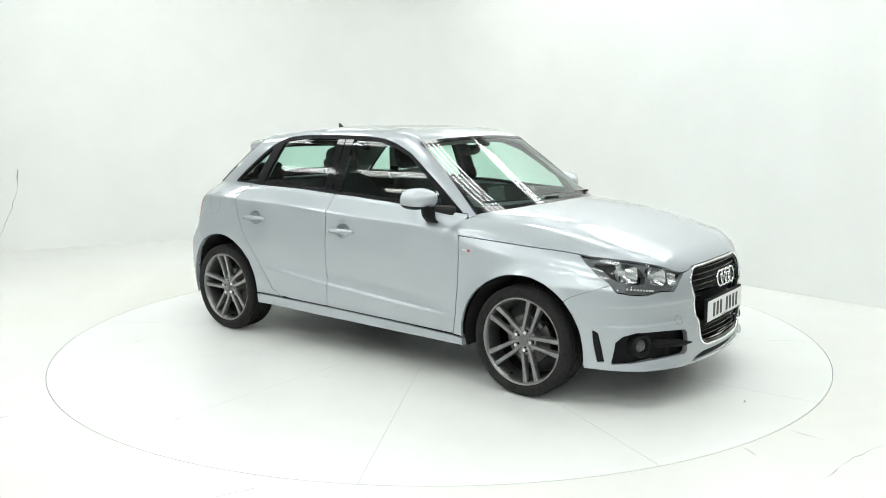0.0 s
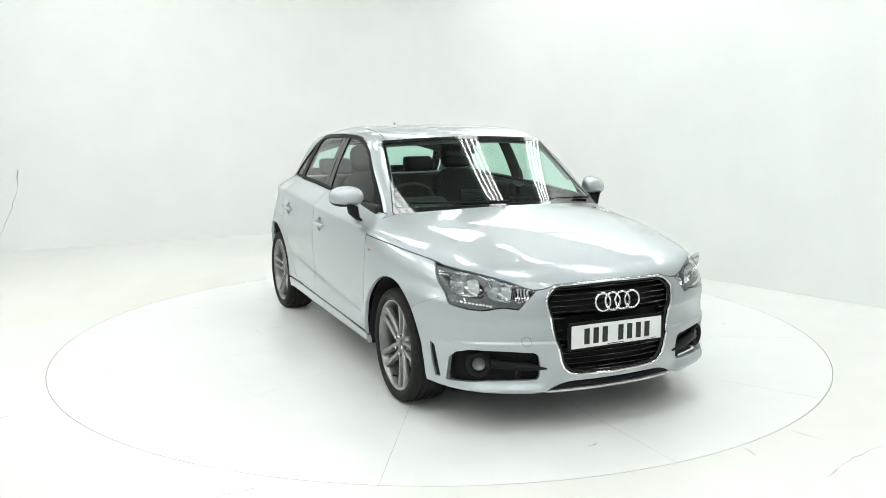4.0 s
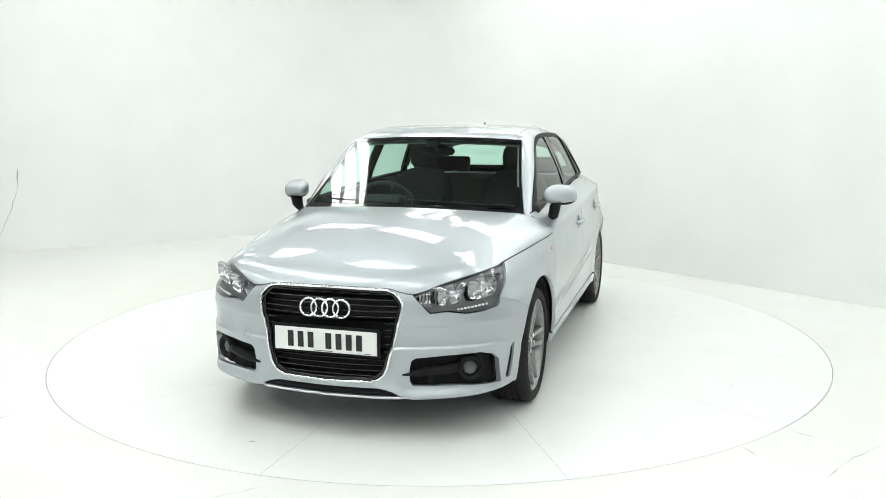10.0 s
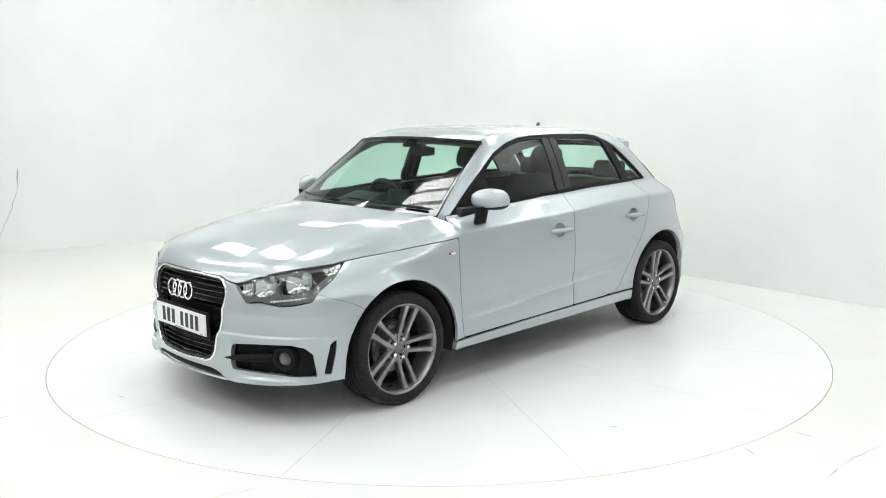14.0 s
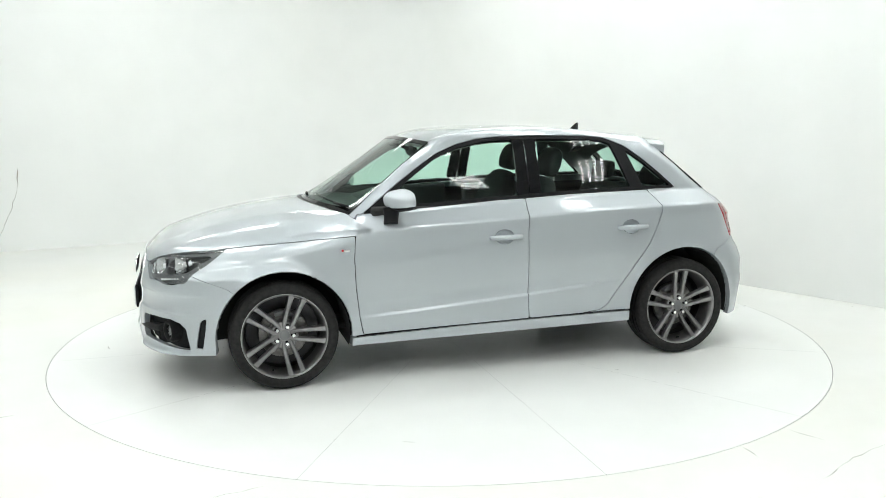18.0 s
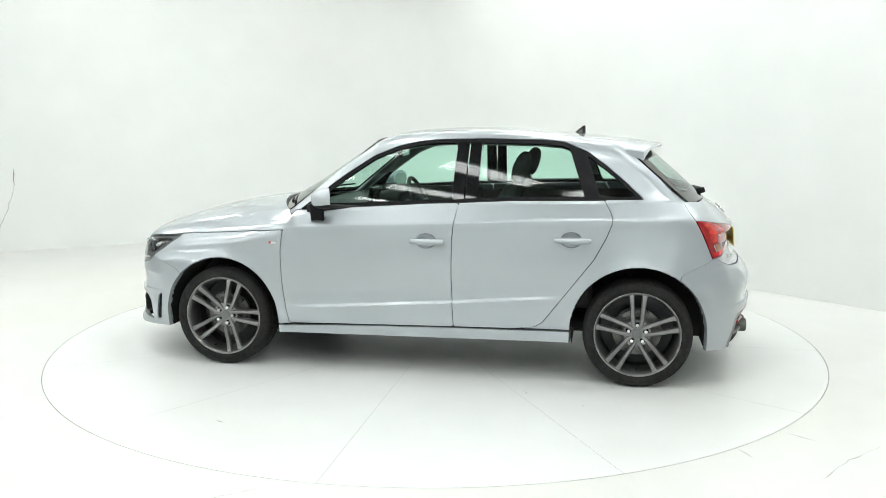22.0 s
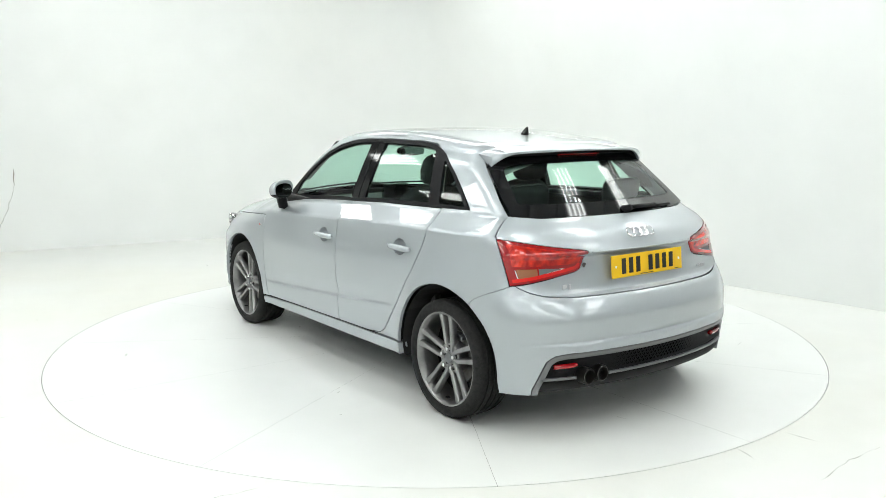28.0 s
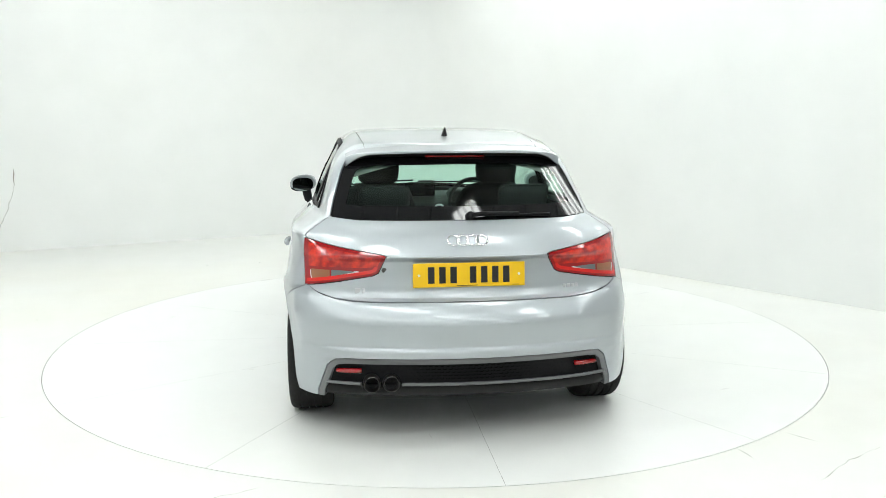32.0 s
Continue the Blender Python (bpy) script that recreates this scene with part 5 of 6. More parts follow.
# ---- flanks ----
for sd in (1, -1):
    # door handles
    for hx, hz, nm in ((-0.046, 0.801, "front"), (-0.868, 0.826, "rear")):
        q, n = skin_point(x=hx, z=hz)
        bm = bmesh.new()
        rings = []
        for u, w, d in ((-0.102, 0.009, 0.010), (-0.096, 0.0135, 0.022), (-0.06, 0.0155, 0.030), (0.0, 0.0155, 0.032), (0.06, 0.0145, 0.029), (0.094, 0.012, 0.020), (0.101, 0.008, 0.008)):
            c = []
            for a in np.linspace(0, 2 * math.pi, 12, endpoint=False):
                c.append(bm.verts.new((u, d * 0.5 * math.cos(a) + d * 0.5, w * math.sin(a))))
            rings.append(c)
        for A, B in zip(rings, rings[1:]):
            for i in range(12):
                bm.faces.new((A[i], A[(i + 1) % 12], B[(i + 1) % 12], B[i]))
        bm.faces.new(rings[0][::-1]), bm.faces.new(rings[-1])
        bmesh.ops.translate(bm, vec=(hx, q.y + 0.004, hz), verts=bm.verts)
        bmesh.ops.scale(bm, vec=(1, sd, 1), verts=bm.verts)
        bmesh.ops.recalc_face_normals(bm, faces=bm.faces)
        part("door_handle", bm, PAINT, car, "silver bar door handle", True)
        # shallow cup behind the bar
        bm = bmesh.new()
        rings = []
        for f, dp in ((1.01, 0.0), (0.98, 0.003), (0.90, 0.008), (0.72, 0.014), (0.40, 0.018), (0.1, 0.019)):
            ring = []
            for a in np.linspace(0, 2 * math.pi, 28, endpoint=False):
                ux, uz = hx + 0.006 + 0.056 * f * math.cos(a), hz + 0.002 + 0.041 * f * math.sin(a)
                ring.append(bm.verts.new((ux, FLANK(ux, uz) - 0.0005 - dp, uz)))
            rings.append(ring)
        for A, B in zip(rings, rings[1:]):
            for i in range(28):
                bm.faces.new((A[i], A[(i + 1) % 28], B[(i + 1) % 28], B[i]))
        bm.faces.new(rings[-1])
        bmesh.ops.scale(bm, vec=(1, sd, 1), verts=bm.verts)
        bmesh.ops.recalc_face_normals(bm, faces=bm.faces)
        part("handle_cup", bm, PAINT, car, "silver handle recess", True)
    # small wing badge
    q, n = skin_point(x=0.892, z=0.768)
    for u, w, m in ((0.0, 0.034, "chrome"), (0.024, 0.012, "badge_red")):
        bm = bmesh.new()
        box(bm, (0.884 + u, sd * (q.y + 0.001), 0.768), (w, 0.004, 0.012), None, 0.001)
        part("wing_badge", bm, M[m], car, "small chrome and red badge")
    # mirrors
    my = 0.845 if sd > 0 else 0.876
    bm = bmesh.new()
    bmesh.ops.create_uvsphere(bm, u_segments=36, v_segments=24, radius=1.0)
    for v in bm.verts:
        x, y, z = v.co
        e = 0.80
        sg = lambda t: math.copysign(abs(t) ** e, t)
        v.co = (max(sg(x) * 0.078, -0.036), sg(y) * 0.090, sg(z) * (0.062 if z > 0 else 0.054))
        if v.co.z > 0:
            v.co.z *= 1.08 - 0.30 * (v.co.x + 0.036) / 0.114
        # swept back towards the outer end
        v.co.x -= 0.034 * (v.co.y / 0.09)
        v.co.z -= 0.006 * (v.co.y / 0.09)
    bmesh.ops.translate(bm, vec=(0.572, my, 1.030), verts=bm.verts)
    bmesh.ops.scale(bm, vec=(1, sd, 1), verts=bm.verts)
    bmesh.ops.recalc_face_normals(bm, faces=bm.faces)
    lowm = bm.copy()
    bmesh.ops.bisect_plane(bm, geom=bm.verts[:] + bm.edges[:] + bm.faces[:], plane_co=(0.585, 0, 0.998), plane_no=(0.10, 0, 1), clear_inner=True)
    bmesh.ops.bisect_plane(lowm, geom=lowm.verts[:] + lowm.edges[:] + lowm.faces[:], plane_co=(0.585, 0, 0.998), plane_no=(0.10, 0, 1), clear_outer=True)
    mc = part("door_mirror", bm, PAINT, car, "silver door mirror with dark base", True)
    smooth_by_angle(mc, 50)
    smooth_by_angle(part("mirror_base", lowm, M["black"], mc, "black lower mirror shell", True), 50)
    bm = bmesh.new()
    rings = []
    for y, z, sx, sz in ((my - 0.02, 0.990, 0.048, 0.03), (my - 0.024, 0.960, 0.044, 0.034), (my - 0.030, 0.928, 0.042, 0.036), (0.805, 0.893, 0.042, 0.032)):
        rings.append([bm.verts.new((0.622 + sx * math.cos(a), sd * (y + 0.034 * math.sin(a)), z + sz * 0.35 * math.sin(a))) for a in np.linspace(0, 2 * math.pi, 14, endpoint=False)])
    for A, B in zip(rings, rings[1:]):
        for i in range(14):
            bm.faces.new((A[i], A[(i + 1) % 14], B[(i + 1) % 14], B[i]))
    bmesh.ops.recalc_face_normals(bm, faces=bm.faces)
    part("mirror_stem", bm, M["black"], mc, "black mirror stem", True)
    bm = bmesh.new()
    bmesh.ops.create_circle(bm, cap_ends=True, segments=32, radius=1.0)
    for v in bm.verts:
        x, y, _ = v.co
        v.co = (0.534 - 0.027 * math.copysign(abs(x) ** 0.8, x), sd * (my + 0.072 * math.copysign(abs(x) ** 0.8, x)), 1.026 + 0.047 * math.copysign(abs(y) ** 0.8, y))
    part("mirror_glass", bm, M["mirror"], mc, "mirror glass")

# fuel flap on the right-hand side
bm = bmesh.new()
pts = []
for a in np.linspace(0, 2 * math.pi, 32, endpoint=False):
    qq, n = skin_point(x=-1.33 + 0.072 * math.cos(a), z=0.895 + 0.074 * math.sin(a))
    pts.append(Vector((qq.x, -(qq.y - 0.0006), qq.z)))
sweep(bm, pts, 0.0014, 6, True)
part("fuel_flap", bm, M["grey_trim"], car, "round fuel flap seam", True)

# ---- roof and rear ----
sp_y = np.linspace(-0.552, 0.552, 57)
sp_o = np.stack([-1.213 + 0.25 * sp_y ** 2, np.abs(sp_y), 1.0 + 0 * sp_y], 1)
sp_z = march(sp_o, np.stack([0 * sp_y, 0 * sp_y, 1 + 0 * sp_y], 1), 0.6)[:, 2]
over, under = bmesh.new(), bmesh.new()
up_rows, low_rows = [], []
for y, zs0 in zip(sp_y, sp_z):
    ya = abs(y)
    start, tipx = -1.213 + 0.25 * ya * ya, -1.374 + 0.42 * ya * ya
    top = []
    for k in range(8):
        x = start + (tipx - start) * k / 7
        top.append((x, y, zs0 + 0.003 + float(z_roof(x)) - float(z_roof(start))))
    tz = top[-1][2]
    lip = 0.013 + 0.034 * min(1, max(0, (ya - 0.42) / 0.13)) ** 1.8
    up_rows.append([over.verts.new(p) for p in top + [(tipx - 0.004, y, tz - 0.005), (tipx - 0.002, y, tz - lip), (tipx + 0.012, y, tz - lip - 0.003)]])
    low_rows.append([under.verts.new(p) for p in ((tipx + 0.006, y, tz - lip - 0.001), (tipx + 0.05, y, tz - lip - 0.012), (tipx + 0.09, y, tz - lip - 0.030), (tipx + 0.15, y, tz - lip - 0.035), (start, y, tz - 0.020))])
for bmx, rows_s in ((over, up_rows), (under, low_rows)):
    for A, B in zip(rows_s, rows_s[1:]):
        for i in range(len(A) - 1):
            bmx.faces.new((A[i], A[i + 1], B[i + 1], B[i]))
for rr in (up_rows[0], up_rows[-1]):
    over.faces.new(rr)
bmesh.ops.recalc_face_normals(over, faces=over.faces)
bmesh.ops.recalc_face_normals(under, faces=under.faces)
spoiler = smooth_by_angle(part("roof_spoiler", over, PAINT, car, "silver roof spoiler"), 40)
smooth_by_angle(part("spoiler_underside", under, M["black"], spoiler, "black spoiler underside"), 40)
bm = bmesh.new()
pts = [Vector((-1.305 + 0.1 * y * y, y, 1.306)) for y in np.linspace(-0.15, 0.15, 13)]
sweep(bm, pts, 0.011, 8, False, 0.5)
part("brake_light", bm, M["red_glass"], car, "dark red high brake light", True)
bm = bmesh.new()
rings = []
for z, L, w, x0 in ((1.385, 0.078, 0.020, -0.855), (1.405, 0.064, 0.016, -0.860), (1.424, 0.042, 0.010, -0.870), (1.440, 0.020, 0.005, -0.880), (1.445, 0.010, 0.003, -0.884)):
    rings.append([bm.verts.new((x0 + L * 0.5 * math.cos(a) - 0.01, w * math.sin(a), z)) for a in np.linspace(0, 2 * math.pi, 14, endpoint=False)])
for A, B in zip(rings, rings[1:]):
    for i in range(14):
        bm.faces.new((A[i], A[(i + 1) % 14], B[(i + 1) % 14], B[i]))
bm.faces.new(rings[-1])
part("aerial", bm, M["gloss"], car, "black shark-fin aerial", True)

# rear wiper
gx = lambda y, z: skin_x(abs(y), z, -1)
bm = bmesh.new()
sweep(bm, [(gx(0.05, 1.035) + 0.0, -0.03, 1.035), (gx(0.05, 1.04) - 0.03, -0.045, 1.042), (gx(0.1, 1.045) - 0.034, -0.10, 1.046), (gx(0.3, 1.04) - 0.026, -0.27, 1.043)], 0.014, 10, False, 0.8)
rw = part("rear_wiper", bm, M["black"], car, "black rear wiper", True)
bm = bmesh.new()
sweep(bm, [(gx(0.2, 1.04) - 0.014, -0.16, 1.034), (gx(0.3, 1.04) - 0.013, -0.30, 1.034), (gx(0.42, 1.036) - 0.012, -0.43, 1.034)], 0.008, 8)
part("blade", bm, M["black"], rw, "", True)
bm = bmesh.new()
tube(bm, (gx(0.03, 1.03) + 0.01, -0.03, 1.03), (gx(0.03, 1.03) - 0.04, -0.03, 1.045), 0.022, 16, 0.017)
part("pivot", bm, M["black"], rw, "", True)


# front wipers along the foot of the screen
def top_z(x, y):
    return TOP(x, abs(y))


for y0, y1 in ((0.62, 0.02), (-0.02, -0.58)):
    pts = []
    for k in range(10):
        y = y0 + (y1 - y0) * k / 9
        x = 0.965 - 0.36 * y * y - 0.03 * k / 9
        pts.append(Vector((x, y, top_z(x, abs(y)) + 0.004)))
    bm = bmesh.new()
    sweep(bm, pts, 0.006, 8)
    w = part("wiper", bm, M["black"], car, "black windscreen wiper", True)
    bm = bmesh.new()
    sweep(bm, [p + Vector((0.018, 0, 0.003)) for p in pts[:3]], 0.008, 8)
    part("arm", bm, M["black"], w, "", True)
bm = bmesh.new()
prev = None
for y in np.linspace(-0.66, 0.66, 41):
    row = []
    for dx in (0.012, -0.01, -0.05):
        x = 1.037 - 0.42 * y * y + dx
        row.append(bm.verts.new((x, y, top_z(x, abs(y)) - 0.006)))
    if prev:
        for i in range(2):
            bm.faces.new((prev[i], row[i], row[i + 1], prev[i + 1]))
    prev = row
part("cowl_panel", bm, M["black"], car, "black scuttle panel", True)

# tail lights: brighter inner bands, clear reversing and amber strips
for sd in (1, -1):
    def duo(name, S, cuts, material, label="", **kw):
        return panel(name, S, cuts, material, car, label, both=False, side=sd, **kw)
    duo("tail_light_band", REAR, [off(TAIL_YZ, 0.014), off(TAIL_X, 0.012), lambda P: 0.812 - P[:, 2], lambda P: np.abs(P[:, 1]) - 0.735], M["red_mid"], "ribbed red tail light window", depth=0.0, inset=-0.0035)
    duo("tail_light_frame", REAR, [off(TAIL_YZ, 0.010), neg(off(TAIL_YZ, 0.030)), off(TAIL_X, 0.012), lambda P: np.abs(P[:, 1]) - 0.765, lambda P: P[:, 2] - 0.905 + 0.25 * (0.76 - np.abs(P[:, 1]))], M["red_clear"], "bright red light guide", depth=0.0, inset=-0.0050)
    win = YZ([(0.500, 0.798), (0.718, 0.755), (0.724, 0.804), (0.60, 0.803)])
    duo("indicator", REAR, [win, lambda P: 0.635 - np.abs(P[:, 1])], M["amber"], "amber indicator", depth=0.0, inset=-0.0045, gap=0.001)
    duo("reversing_light", REAR, [win, lambda P: np.abs(P[:, 1]) - 0.630], M["cup"], "grey clear reversing light", depth=0.0, inset=-0.0045, gap=0.001)
    duo("indicator_frame", REAR, [off(win, -0.0035), neg(win), lambda P: P[:, 2] - 0.7985], M["plate_white"], "white indicator outline", depth=0.0, inset=-0.0045, gap=0.0)

# lower rear: grey frame, dark mesh, reflectors, tail pipes
panel("diffuser_frame", REAR, [DIFF, neg(off(DIFF, 0.030)), lambda P: 0.216 - P[:, 2]], M["grey_trim"], car, "grey diffuser surround", depth=0.03, gap=0.002)
panel("diffuser_mesh", REAR, [off(DIFF, 0.025), lambda P: 0.285 - P[:, 2]], M["black"], car, "black diffuser mesh", depth=0.0, inset=0.028, gap=0.0)
bm = bmesh.new()
for r in range(5):
    for k in range(46):
        y = -0.60 + 0.0262 * k + (0.013 if r % 2 else 0)
        z = 0.315 + 0.0155 * r
        if abs(y) > 0.60:
            continue
        x = float(x_tail(np.array([z]))[0]) + 0.30 * y * y + 0.25 * max(0, abs(y) - 0.4) ** 2
        a = [bm.verts.new((x + 0.022, y + 0.010 * math.cos(t), z + 0.0062 * math.sin(t))) for t in np.linspace(0, 2 * math.pi, 6, endpoint=False)]
        b = [bm.verts.new((x + 0.027, y + 0.007 * math.cos(t), z + 0.0042 * math.sin(t))) for t in np.linspace(0, 2 * math.pi, 6, endpoint=False)]
        for i in range(6):
            bm.faces.new((a[i], a[(i + 1) % 6], b[(i + 1) % 6], b[i]))
hm = part("honeycomb", bm, M["gloss"], car, "black honeycomb mesh")
hm["kind"] = "stuff"
for y0, y1 in ((-0.665, 0.318), (0.503, 0.665)):
    bm = bmesh.new()
    pts = [Vector((skin_x(abs(y), 0.292, -1) + 0.004, y, 0.292)) for y in np.linspace(y0, y1, 24)]
    sweep(bm, pts, 0.009, 8, False, 0.9)
    part("diffuser_bar", bm, M["grey_trim"], car, "grey lower diffuser bar", True)
bm = bmesh.new()
pts = [Vector((skin_x(abs(y), 0.26, -1) + 0.055, y, 0.255)) for y in np.linspace(-0.66, 0.66, 21)]
sweep(bm, pts, 0.045, 8, False, 0.8)
part("rear_valance", bm, M["under"], car, "black valance", True)
for sd in (1, -1):
    bm = bmesh.new()
    pts = [Vector((skin_x(y, 0.352, -1) + 0.012, sd * y, 0.352 + 0.02 * (0.55 - y))) for y in np.linspace(0.500, 0.612, 9)]
    sweep(bm, pts, 0.013, 8, False, 0.9)
    part("reflector", bm, M["lens_red"], car, "red rear reflector", True)
for y in (0.455, 0.366):
    bm = bmesh.new()
    lathe(bm, [(0.036, 0.0), (0.037, 0.006), (0.034, 0.008), (0.0315, 0.0), (0.031, -0.09), (0.0, -0.11)], 28, "Z")
    lathe(bm, [(0.040, 0.0), (0.038, -0.16)], 28, "Z")
    bmesh.ops.rotate(bm, cent=(0, 0, 0), matrix=Matrix.Rotation(radians(-90), 3, "Y"), verts=bm.verts)
    bmesh.ops.translate(bm, vec=(-1.856, y, 0.297), verts=bm.verts)
    smooth_by_angle(part("tail_pipe", bm, M["pipe"], car, "dark round exhaust pipe", True), 40)
# small rear badges as plain bars
for y, w in ((0.511, 0.026), (0.483, 0.012)):
    bm = bmesh.new()
    box(bm, (skin_x(abs(y), 0.711, -1) - 0.002, y, 0.711), (0.004, w, 0.024), None, 0.001)
    part("boot_badge", bm, M["satin"], car, "small chrome badge bar")
for y in (-0.462, -0.484, -0.506, -0.524):
    bm = bmesh.new()
    box(bm, (skin_x(abs(y), 0.713, -1) - 0.002, y, 0.713), (0.004, 0.014, 0.017), None, 0.001)
    part("boot_badge", bm, M["satin"], car, "small chrome badge bar")
bm = bmesh.new()
tube(bm, (skin_x(0.388, 0.805, -1) + 0.004, 0.388, 0.805), (skin_x(0.388, 0.805, -1) - 0.0015, 0.388, 0.805), 0.012, 14)
part("boot_lock", bm, M["pipe"], car, "small round boot lock", True)
bm = bmesh.new()
pts = [Vector((skin_x(abs(y), 0.872, -1) - 0.002, y, 0.868)) for y in np.linspace(-0.36, 0.36, 31)]
sweep(bm, pts, 0.006, 8, False, 0.7)
part("boot_handle", bm, PAINT, car, "silver boot handle lip", True)

# ---- cabin ----
panel("headlining", SIDE, [lambda P: 1.10 - P[:, 2], neg(glasses), lambda P: -np.maximum.reduce([-cowl(P), header(P) + 0.02, y_less(APIL)(P) + 0.025]), x_more(-1.30), x_less(0.75)],
      M["liner"], car, "grey headlining and pillar trim", depth=0.0, inset=0.03, gap=0.004)
panel("boot_trim", REAR, [lambda P: np.abs(P[:, 1]) - 0.58, lambda P: 0.80 - P[:, 2], lambda P: P[:, 2] - 1.0], M["dash"], car, "dark tailgate trim", depth=0.0, inset=0.03, gap=0.004)


def rounded_slab(pts, w, y, bev=0.03):
    """A cushion: a side profile drawn out across the car."""
    bm = bmesh.new()
    a = [bm.verts.new((x, y - w / 2, z)) for x, z in pts]
    b = [bm.verts.new((x, y + w / 2, z)) for x, z in pts]
    n = len(pts)
    bm.faces.new(a), bm.faces.new(b[::-1])
    for i in range(n):
        bm.faces.new((a[i], b[i], b[(i + 1) % n], a[(i + 1) % n]))
    bmesh.ops.recalc_face_normals(bm, faces=bm.faces)
    bmesh.ops.bevel(bm, geom=bm.edges[:], offset=bev, segments=3, affect="EDGES", profile=0.5)
    return bm


def seat_back(y, rows):
    """A cushion lofted through rows of (x, z, width, thickness)."""
    bm = bmesh.new()
    rings = []
    for x, z, w, d in rows:
        ring = []
        for a in np.linspace(0, 2 * math.pi, 28, endpoint=False):
            c, n = math.cos(a), math.sin(a)
            u, v = math.copysign(abs(c) ** 0.6, c) * w / 2, math.copysign(abs(n) ** 0.6, n) * d / 2
            # side bolsters stand forward of the middle
            bol = 0.035 * (abs(u) / 0.25) ** 2 if n > 0 and w > 0.3 else 0.0
            ring.append(bm.verts.new((x + (v + bol) * 0.93, y + u, z + (v + bol) * 0.37)))
        rings.append(ring)
    for A, B in zip(rings, rings[1:]):
        for i in range(28):
            bm.faces.new((A[i], A[(i + 1) % 28], B[(i + 1) % 28], B[i]))
    bm.faces.new(rings[0][::-1]), bm.faces.new(rings[-1])
    bmesh.ops.recalc_face_normals(bm, faces=bm.faces)
    return bm


for y in (0.355, -0.355):
    bm = rounded_slab([(0.22, 0.42), (0.24, 0.53), (-0.20, 0.50), (-0.24, 0.38)], 0.50, y)
    st = part("front_seat", bm, M["fabric"], car, "black fabric front seat", True)
    part("backrest", seat_back(y, ((-0.20, 0.44, 0.44, 0.12), (-0.25, 0.50, 0.47, 0.15), (-0.31, 0.66, 0.49, 0.15), (-0.38, 0.82, 0.49, 0.14), (-0.445, 0.97, 0.46, 0.11),
                                   (-0.475, 1.04, 0.40, 0.095), (-0.49, 1.08, 0.31, 0.08), (-0.497, 1.10, 0.22, 0.06), (-0.50, 1.105, 0.10, 0.03))), M["fabric"], st, "", True)
    part("headrest", seat_back(y, ((-0.505, 1.115, 0.14, 0.04), (-0.508, 1.12, 0.20, 0.07), (-0.515, 1.14, 0.235, 0.09), (-0.53, 1.19, 0.25, 0.10), (-0.548, 1.24, 0.24, 0.09),
                                   (-0.558, 1.268, 0.21, 0.07), (-0.563, 1.284, 0.15, 0.045), (-0.565, 1.29, 0.06, 0.015))), M["fabric"], st, "", True)
bm = rounded_slab([(-0.62, 0.42), (-0.60, 0.53), (-1.10, 0.50), (-1.12, 0.38)], 1.20, 0, 0.04)
st = part("rear_bench", bm, M["fabric"], car, "black fabric rear bench", True)
part("backrest", rounded_slab([(-1.02, 0.48), (-1.16, 0.46), (-1.33, 0.98), (-1.30, 1.02), (-1.23, 1.02)], 1.20, 0, 0.04), M["fabric"], st, "", True)
for y in (0.36, -0.36):
    part("headrest", rounded_slab([(-1.235, 1.03), (-1.31, 1.04), (-1.335, 1.14), (-1.30, 1.17), (-1.255, 1.14)], 0.26, y, 0.03), M["fabric"], st, "", True)
bm = rounded_slab([(0.93, 0.60), (0.93, 0.93), (0.72, 0.955), (0.52, 0.94), (0.40, 0.88), (0.38, 0.78), (0.46, 0.60)], 1.38, 0, 0.03)
db = part("dashboard", bm, M["dash"], car, "dark grey dashboard", True)
for y in (0.12, -0.12, 0.55, -0.55):
    bm = bmesh.new()
    lathe(bm, [(0.030, 0.0), (0.036, 0.006), (0.040, 0.0), (0.040, -0.02)], 24, "Z")
    bmesh.ops.rotate(bm, cent=(0, 0, 0), matrix=Matrix.Rotation(radians(-100), 3, "Y"), verts=bm.verts)
    bmesh.ops.translate(bm, vec=(0.385, y, 0.845), verts=bm.verts)
    part("air_vent", bm, M["satin"], db, "round air vent", True)
bm = bmesh.new()
box(bm, (0.50, 0.0, 0.985), (0.035, 0.20, 0.10), (0, -12, 0), 0.008)
part("display", bm, M["gloss"], db, "black dashboard screen")
part("binnacle", rounded_slab([(0.38, 0.90), (0.36, 0.985), (0.44, 1.00), (0.62, 0.95), (0.62, 0.90)], 0.34, -0.36, 0.02), M["dash"], db, "", True)
bm = bmesh.new()
sweep(bm, [(0.19 * math.sin(a) * 0.42, 0.185 * math.cos(a), 0.185 * math.sin(a) * 0.91) for a in np.linspace(0, 2 * math.pi, 40, endpoint=False)], 0.0145, 10, True)
sw = part("steering_wheel", bm, M["dash"], car, "black steering wheel", True)
sw.matrix_basis = pose(0.255, -0.36, 0.90)
bm = bmesh.new()
box(bm, (0, 0, 0), (0.05, 0.13, 0.11), (0, 25, 0), 0.018)
for a in (0, 180, 270):
    c, s = math.cos(radians(a)), math.sin(radians(a))
    sweep(bm, [(0.04 * s * 0.42, 0.04 * c, 0.04 * s * 0.9), (0.18 * s * 0.42, 0.18 * c, 0.18 * s * 0.9)], 0.016, 8)
part("wheel_hub", bm, M["dash"], sw, "", True)
bm = bmesh.new()
tube(bm, (0.0, 0, 0), (0.22, 0, -0.10), 0.035, 14)
part("column", bm, M["dash"], sw, "", True)
bm = bmesh.new()
bmesh.ops.create_uvsphere(bm, u_segments=28, v_segments=16, radius=1.0)
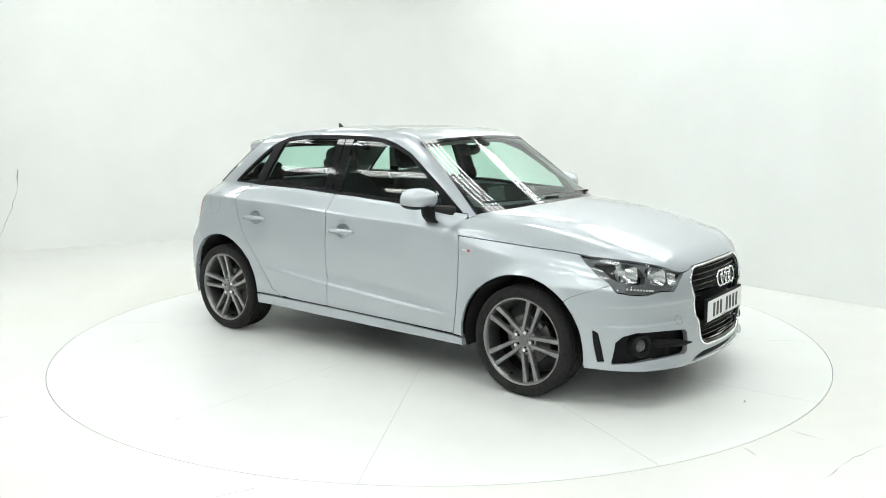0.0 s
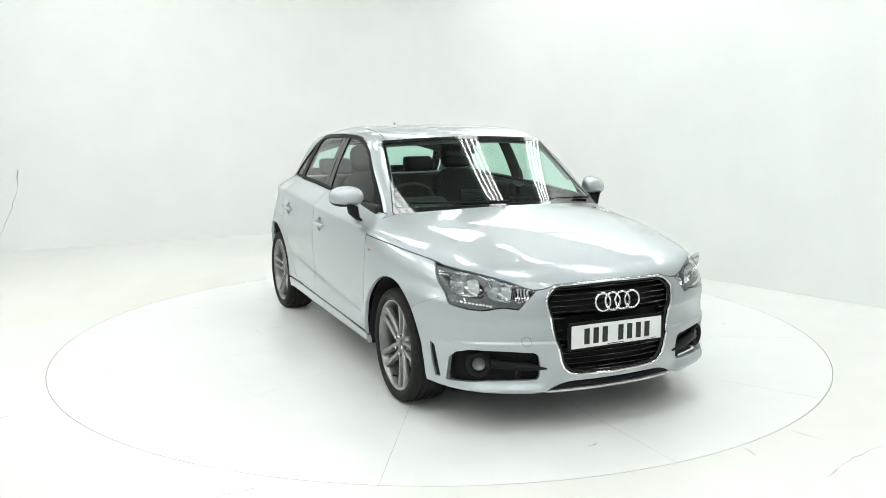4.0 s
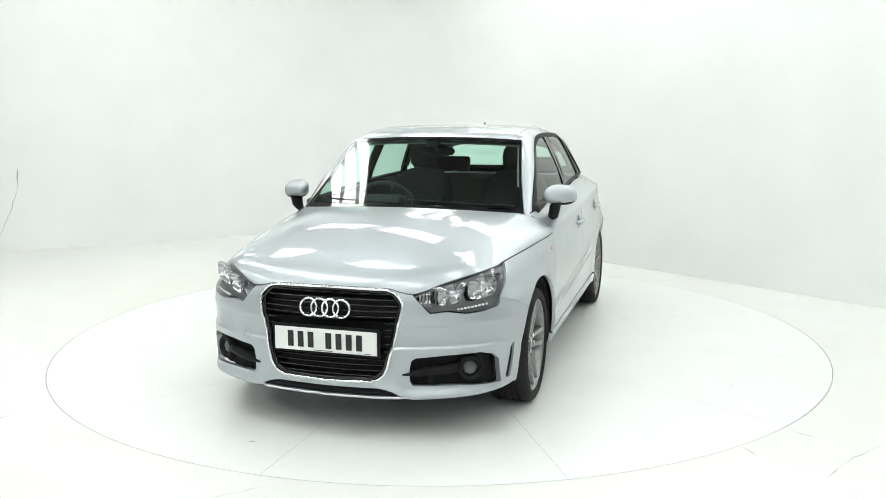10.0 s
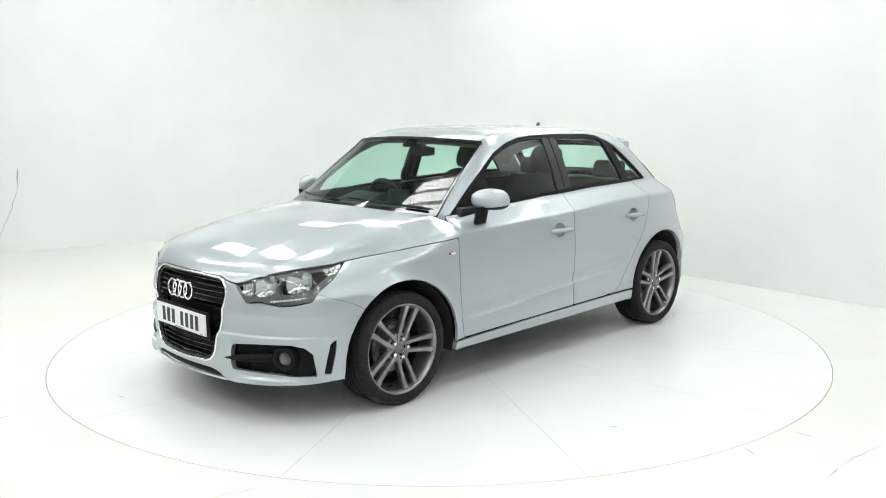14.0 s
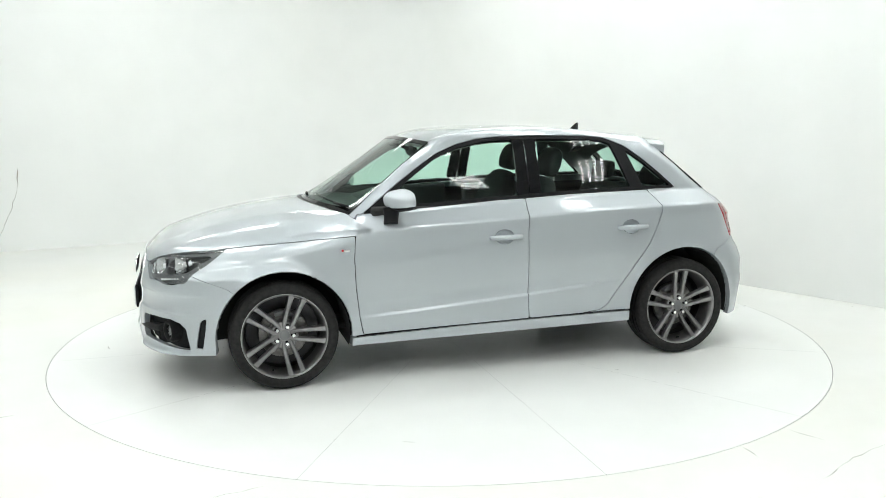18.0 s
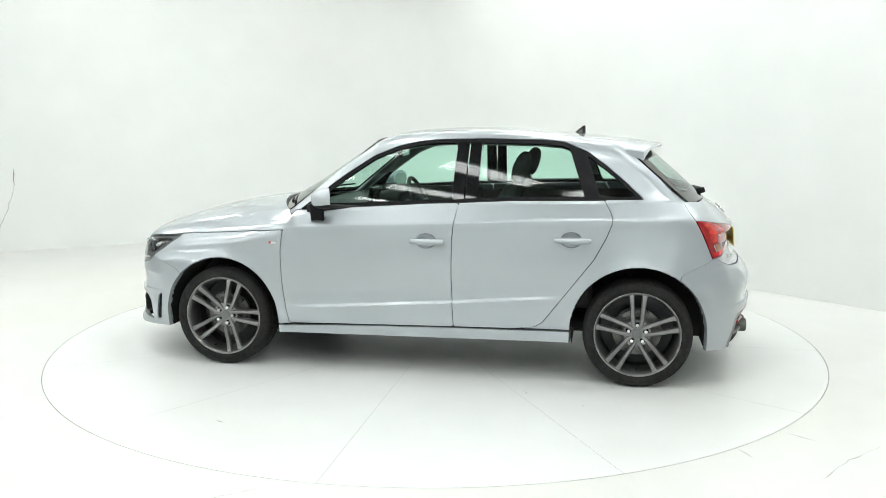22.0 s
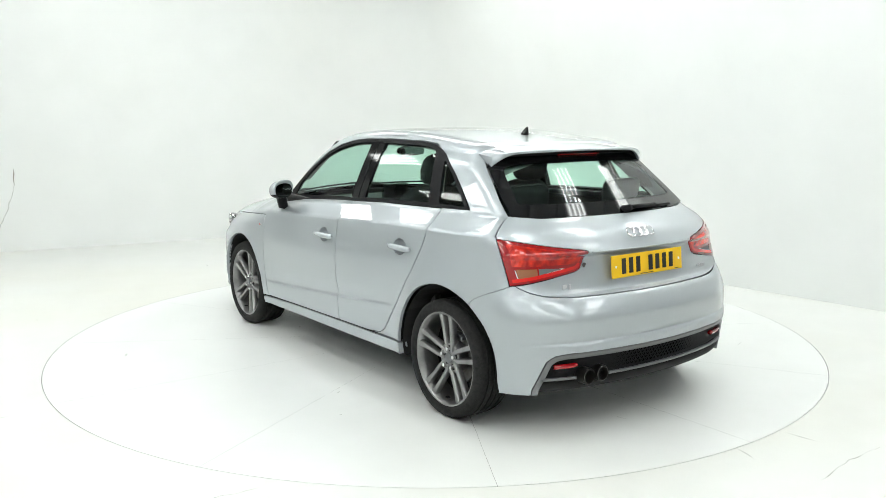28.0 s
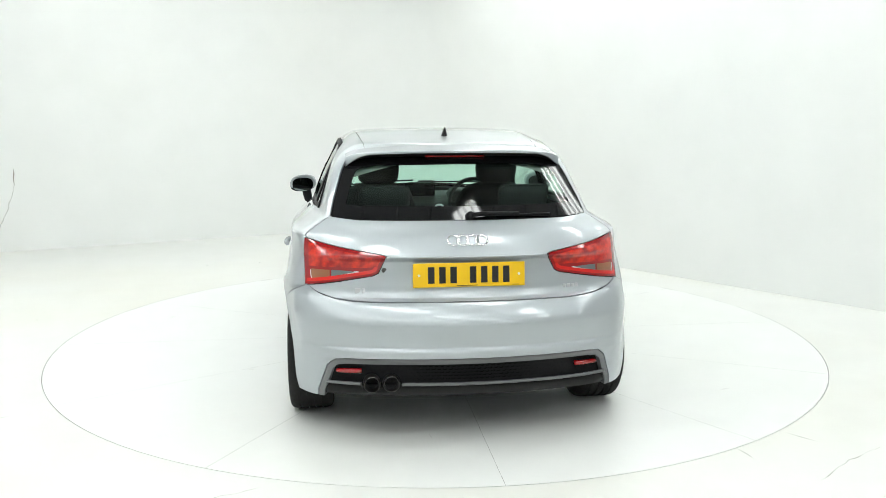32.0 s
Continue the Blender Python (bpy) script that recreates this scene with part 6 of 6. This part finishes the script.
for v in bm.verts:
    v.co = (v.co.x * 0.018 + 0.30, math.copysign(abs(v.co.y) ** 0.75, v.co.y) * 0.115, v.co.z * 0.034 + 1.272)
im = part("interior_mirror", bm, M["black"], car, "black interior mirror", True)
bm = bmesh.new()
tube(bm, (0.31, 0, 1.28), (0.40, 0, 1.325), 0.012, 10)
box(bm, (0.405, 0, 1.325), (0.06, 0.09, 0.02), (0, 34, 0), 0.006)
part("stem", bm, M["black"], im, "", True)
bm = bmesh.new()
box(bm, (0, 0, 0), (0.006, 0.19, 0.05), None, 0.002)
part("mirror_glass", bm, M["mirror"], im).matrix_basis = pose(0.281, 0, 1.272)
bm = bmesh.new()
box(bm, (-1.40, 0, 0.975), (0.32, 1.16, 0.02), None, 0.006)
part("parcel_shelf", bm, M["fabric"], car, "black parcel shelf")
bm = bmesh.new()
box(bm, (0.0, 0, 0.31), (1.9, 1.40, 0.04), None, 0.01)
part("cabin_carpet", bm, M["fabric"], car, "black carpet")
part("centre_console", rounded_slab([(0.50, 0.36), (0.46, 0.74), (0.30, 0.62), (-0.35, 0.60), (-0.38, 0.36)], 0.22, 0, 0.02), M["dash"], car, "dark centre console", True)
for sd in (1, -1):
    for x0, x1 in ((0.72, -0.15), (-0.28, -0.98)):
        bm = bmesh.new()
        box(bm, ((x0 + x1) / 2, sd * 0.70, 0.70), (x0 - x1, 0.05, 0.58), (sd * -4, 0, 0), 0.02)
        box(bm, ((x0 + x1) / 2 - 0.05, sd * 0.655, 0.68), ((x0 - x1) * 0.6, 0.07, 0.05), None, 0.015)
        part("door_trim", bm, M["dash"], car, "black inner door trim")


tagged(car, "silver metallic five-door hatchback parked on the turntable", "car")


def motions():
    rows_car, rows_table = [], []
    for t, a in enumerate(TURN):
        turn = pose(0, 0, 0, 0, 0, a)
        rows_table.append((float(t), Matrix.Translation(HUB) @ turn))
        rows_car.append((float(t), turn @ Matrix.Translation(-PIVOT)))
    walk(turntable, rows_table)
    walk(car, rows_car)


motions()
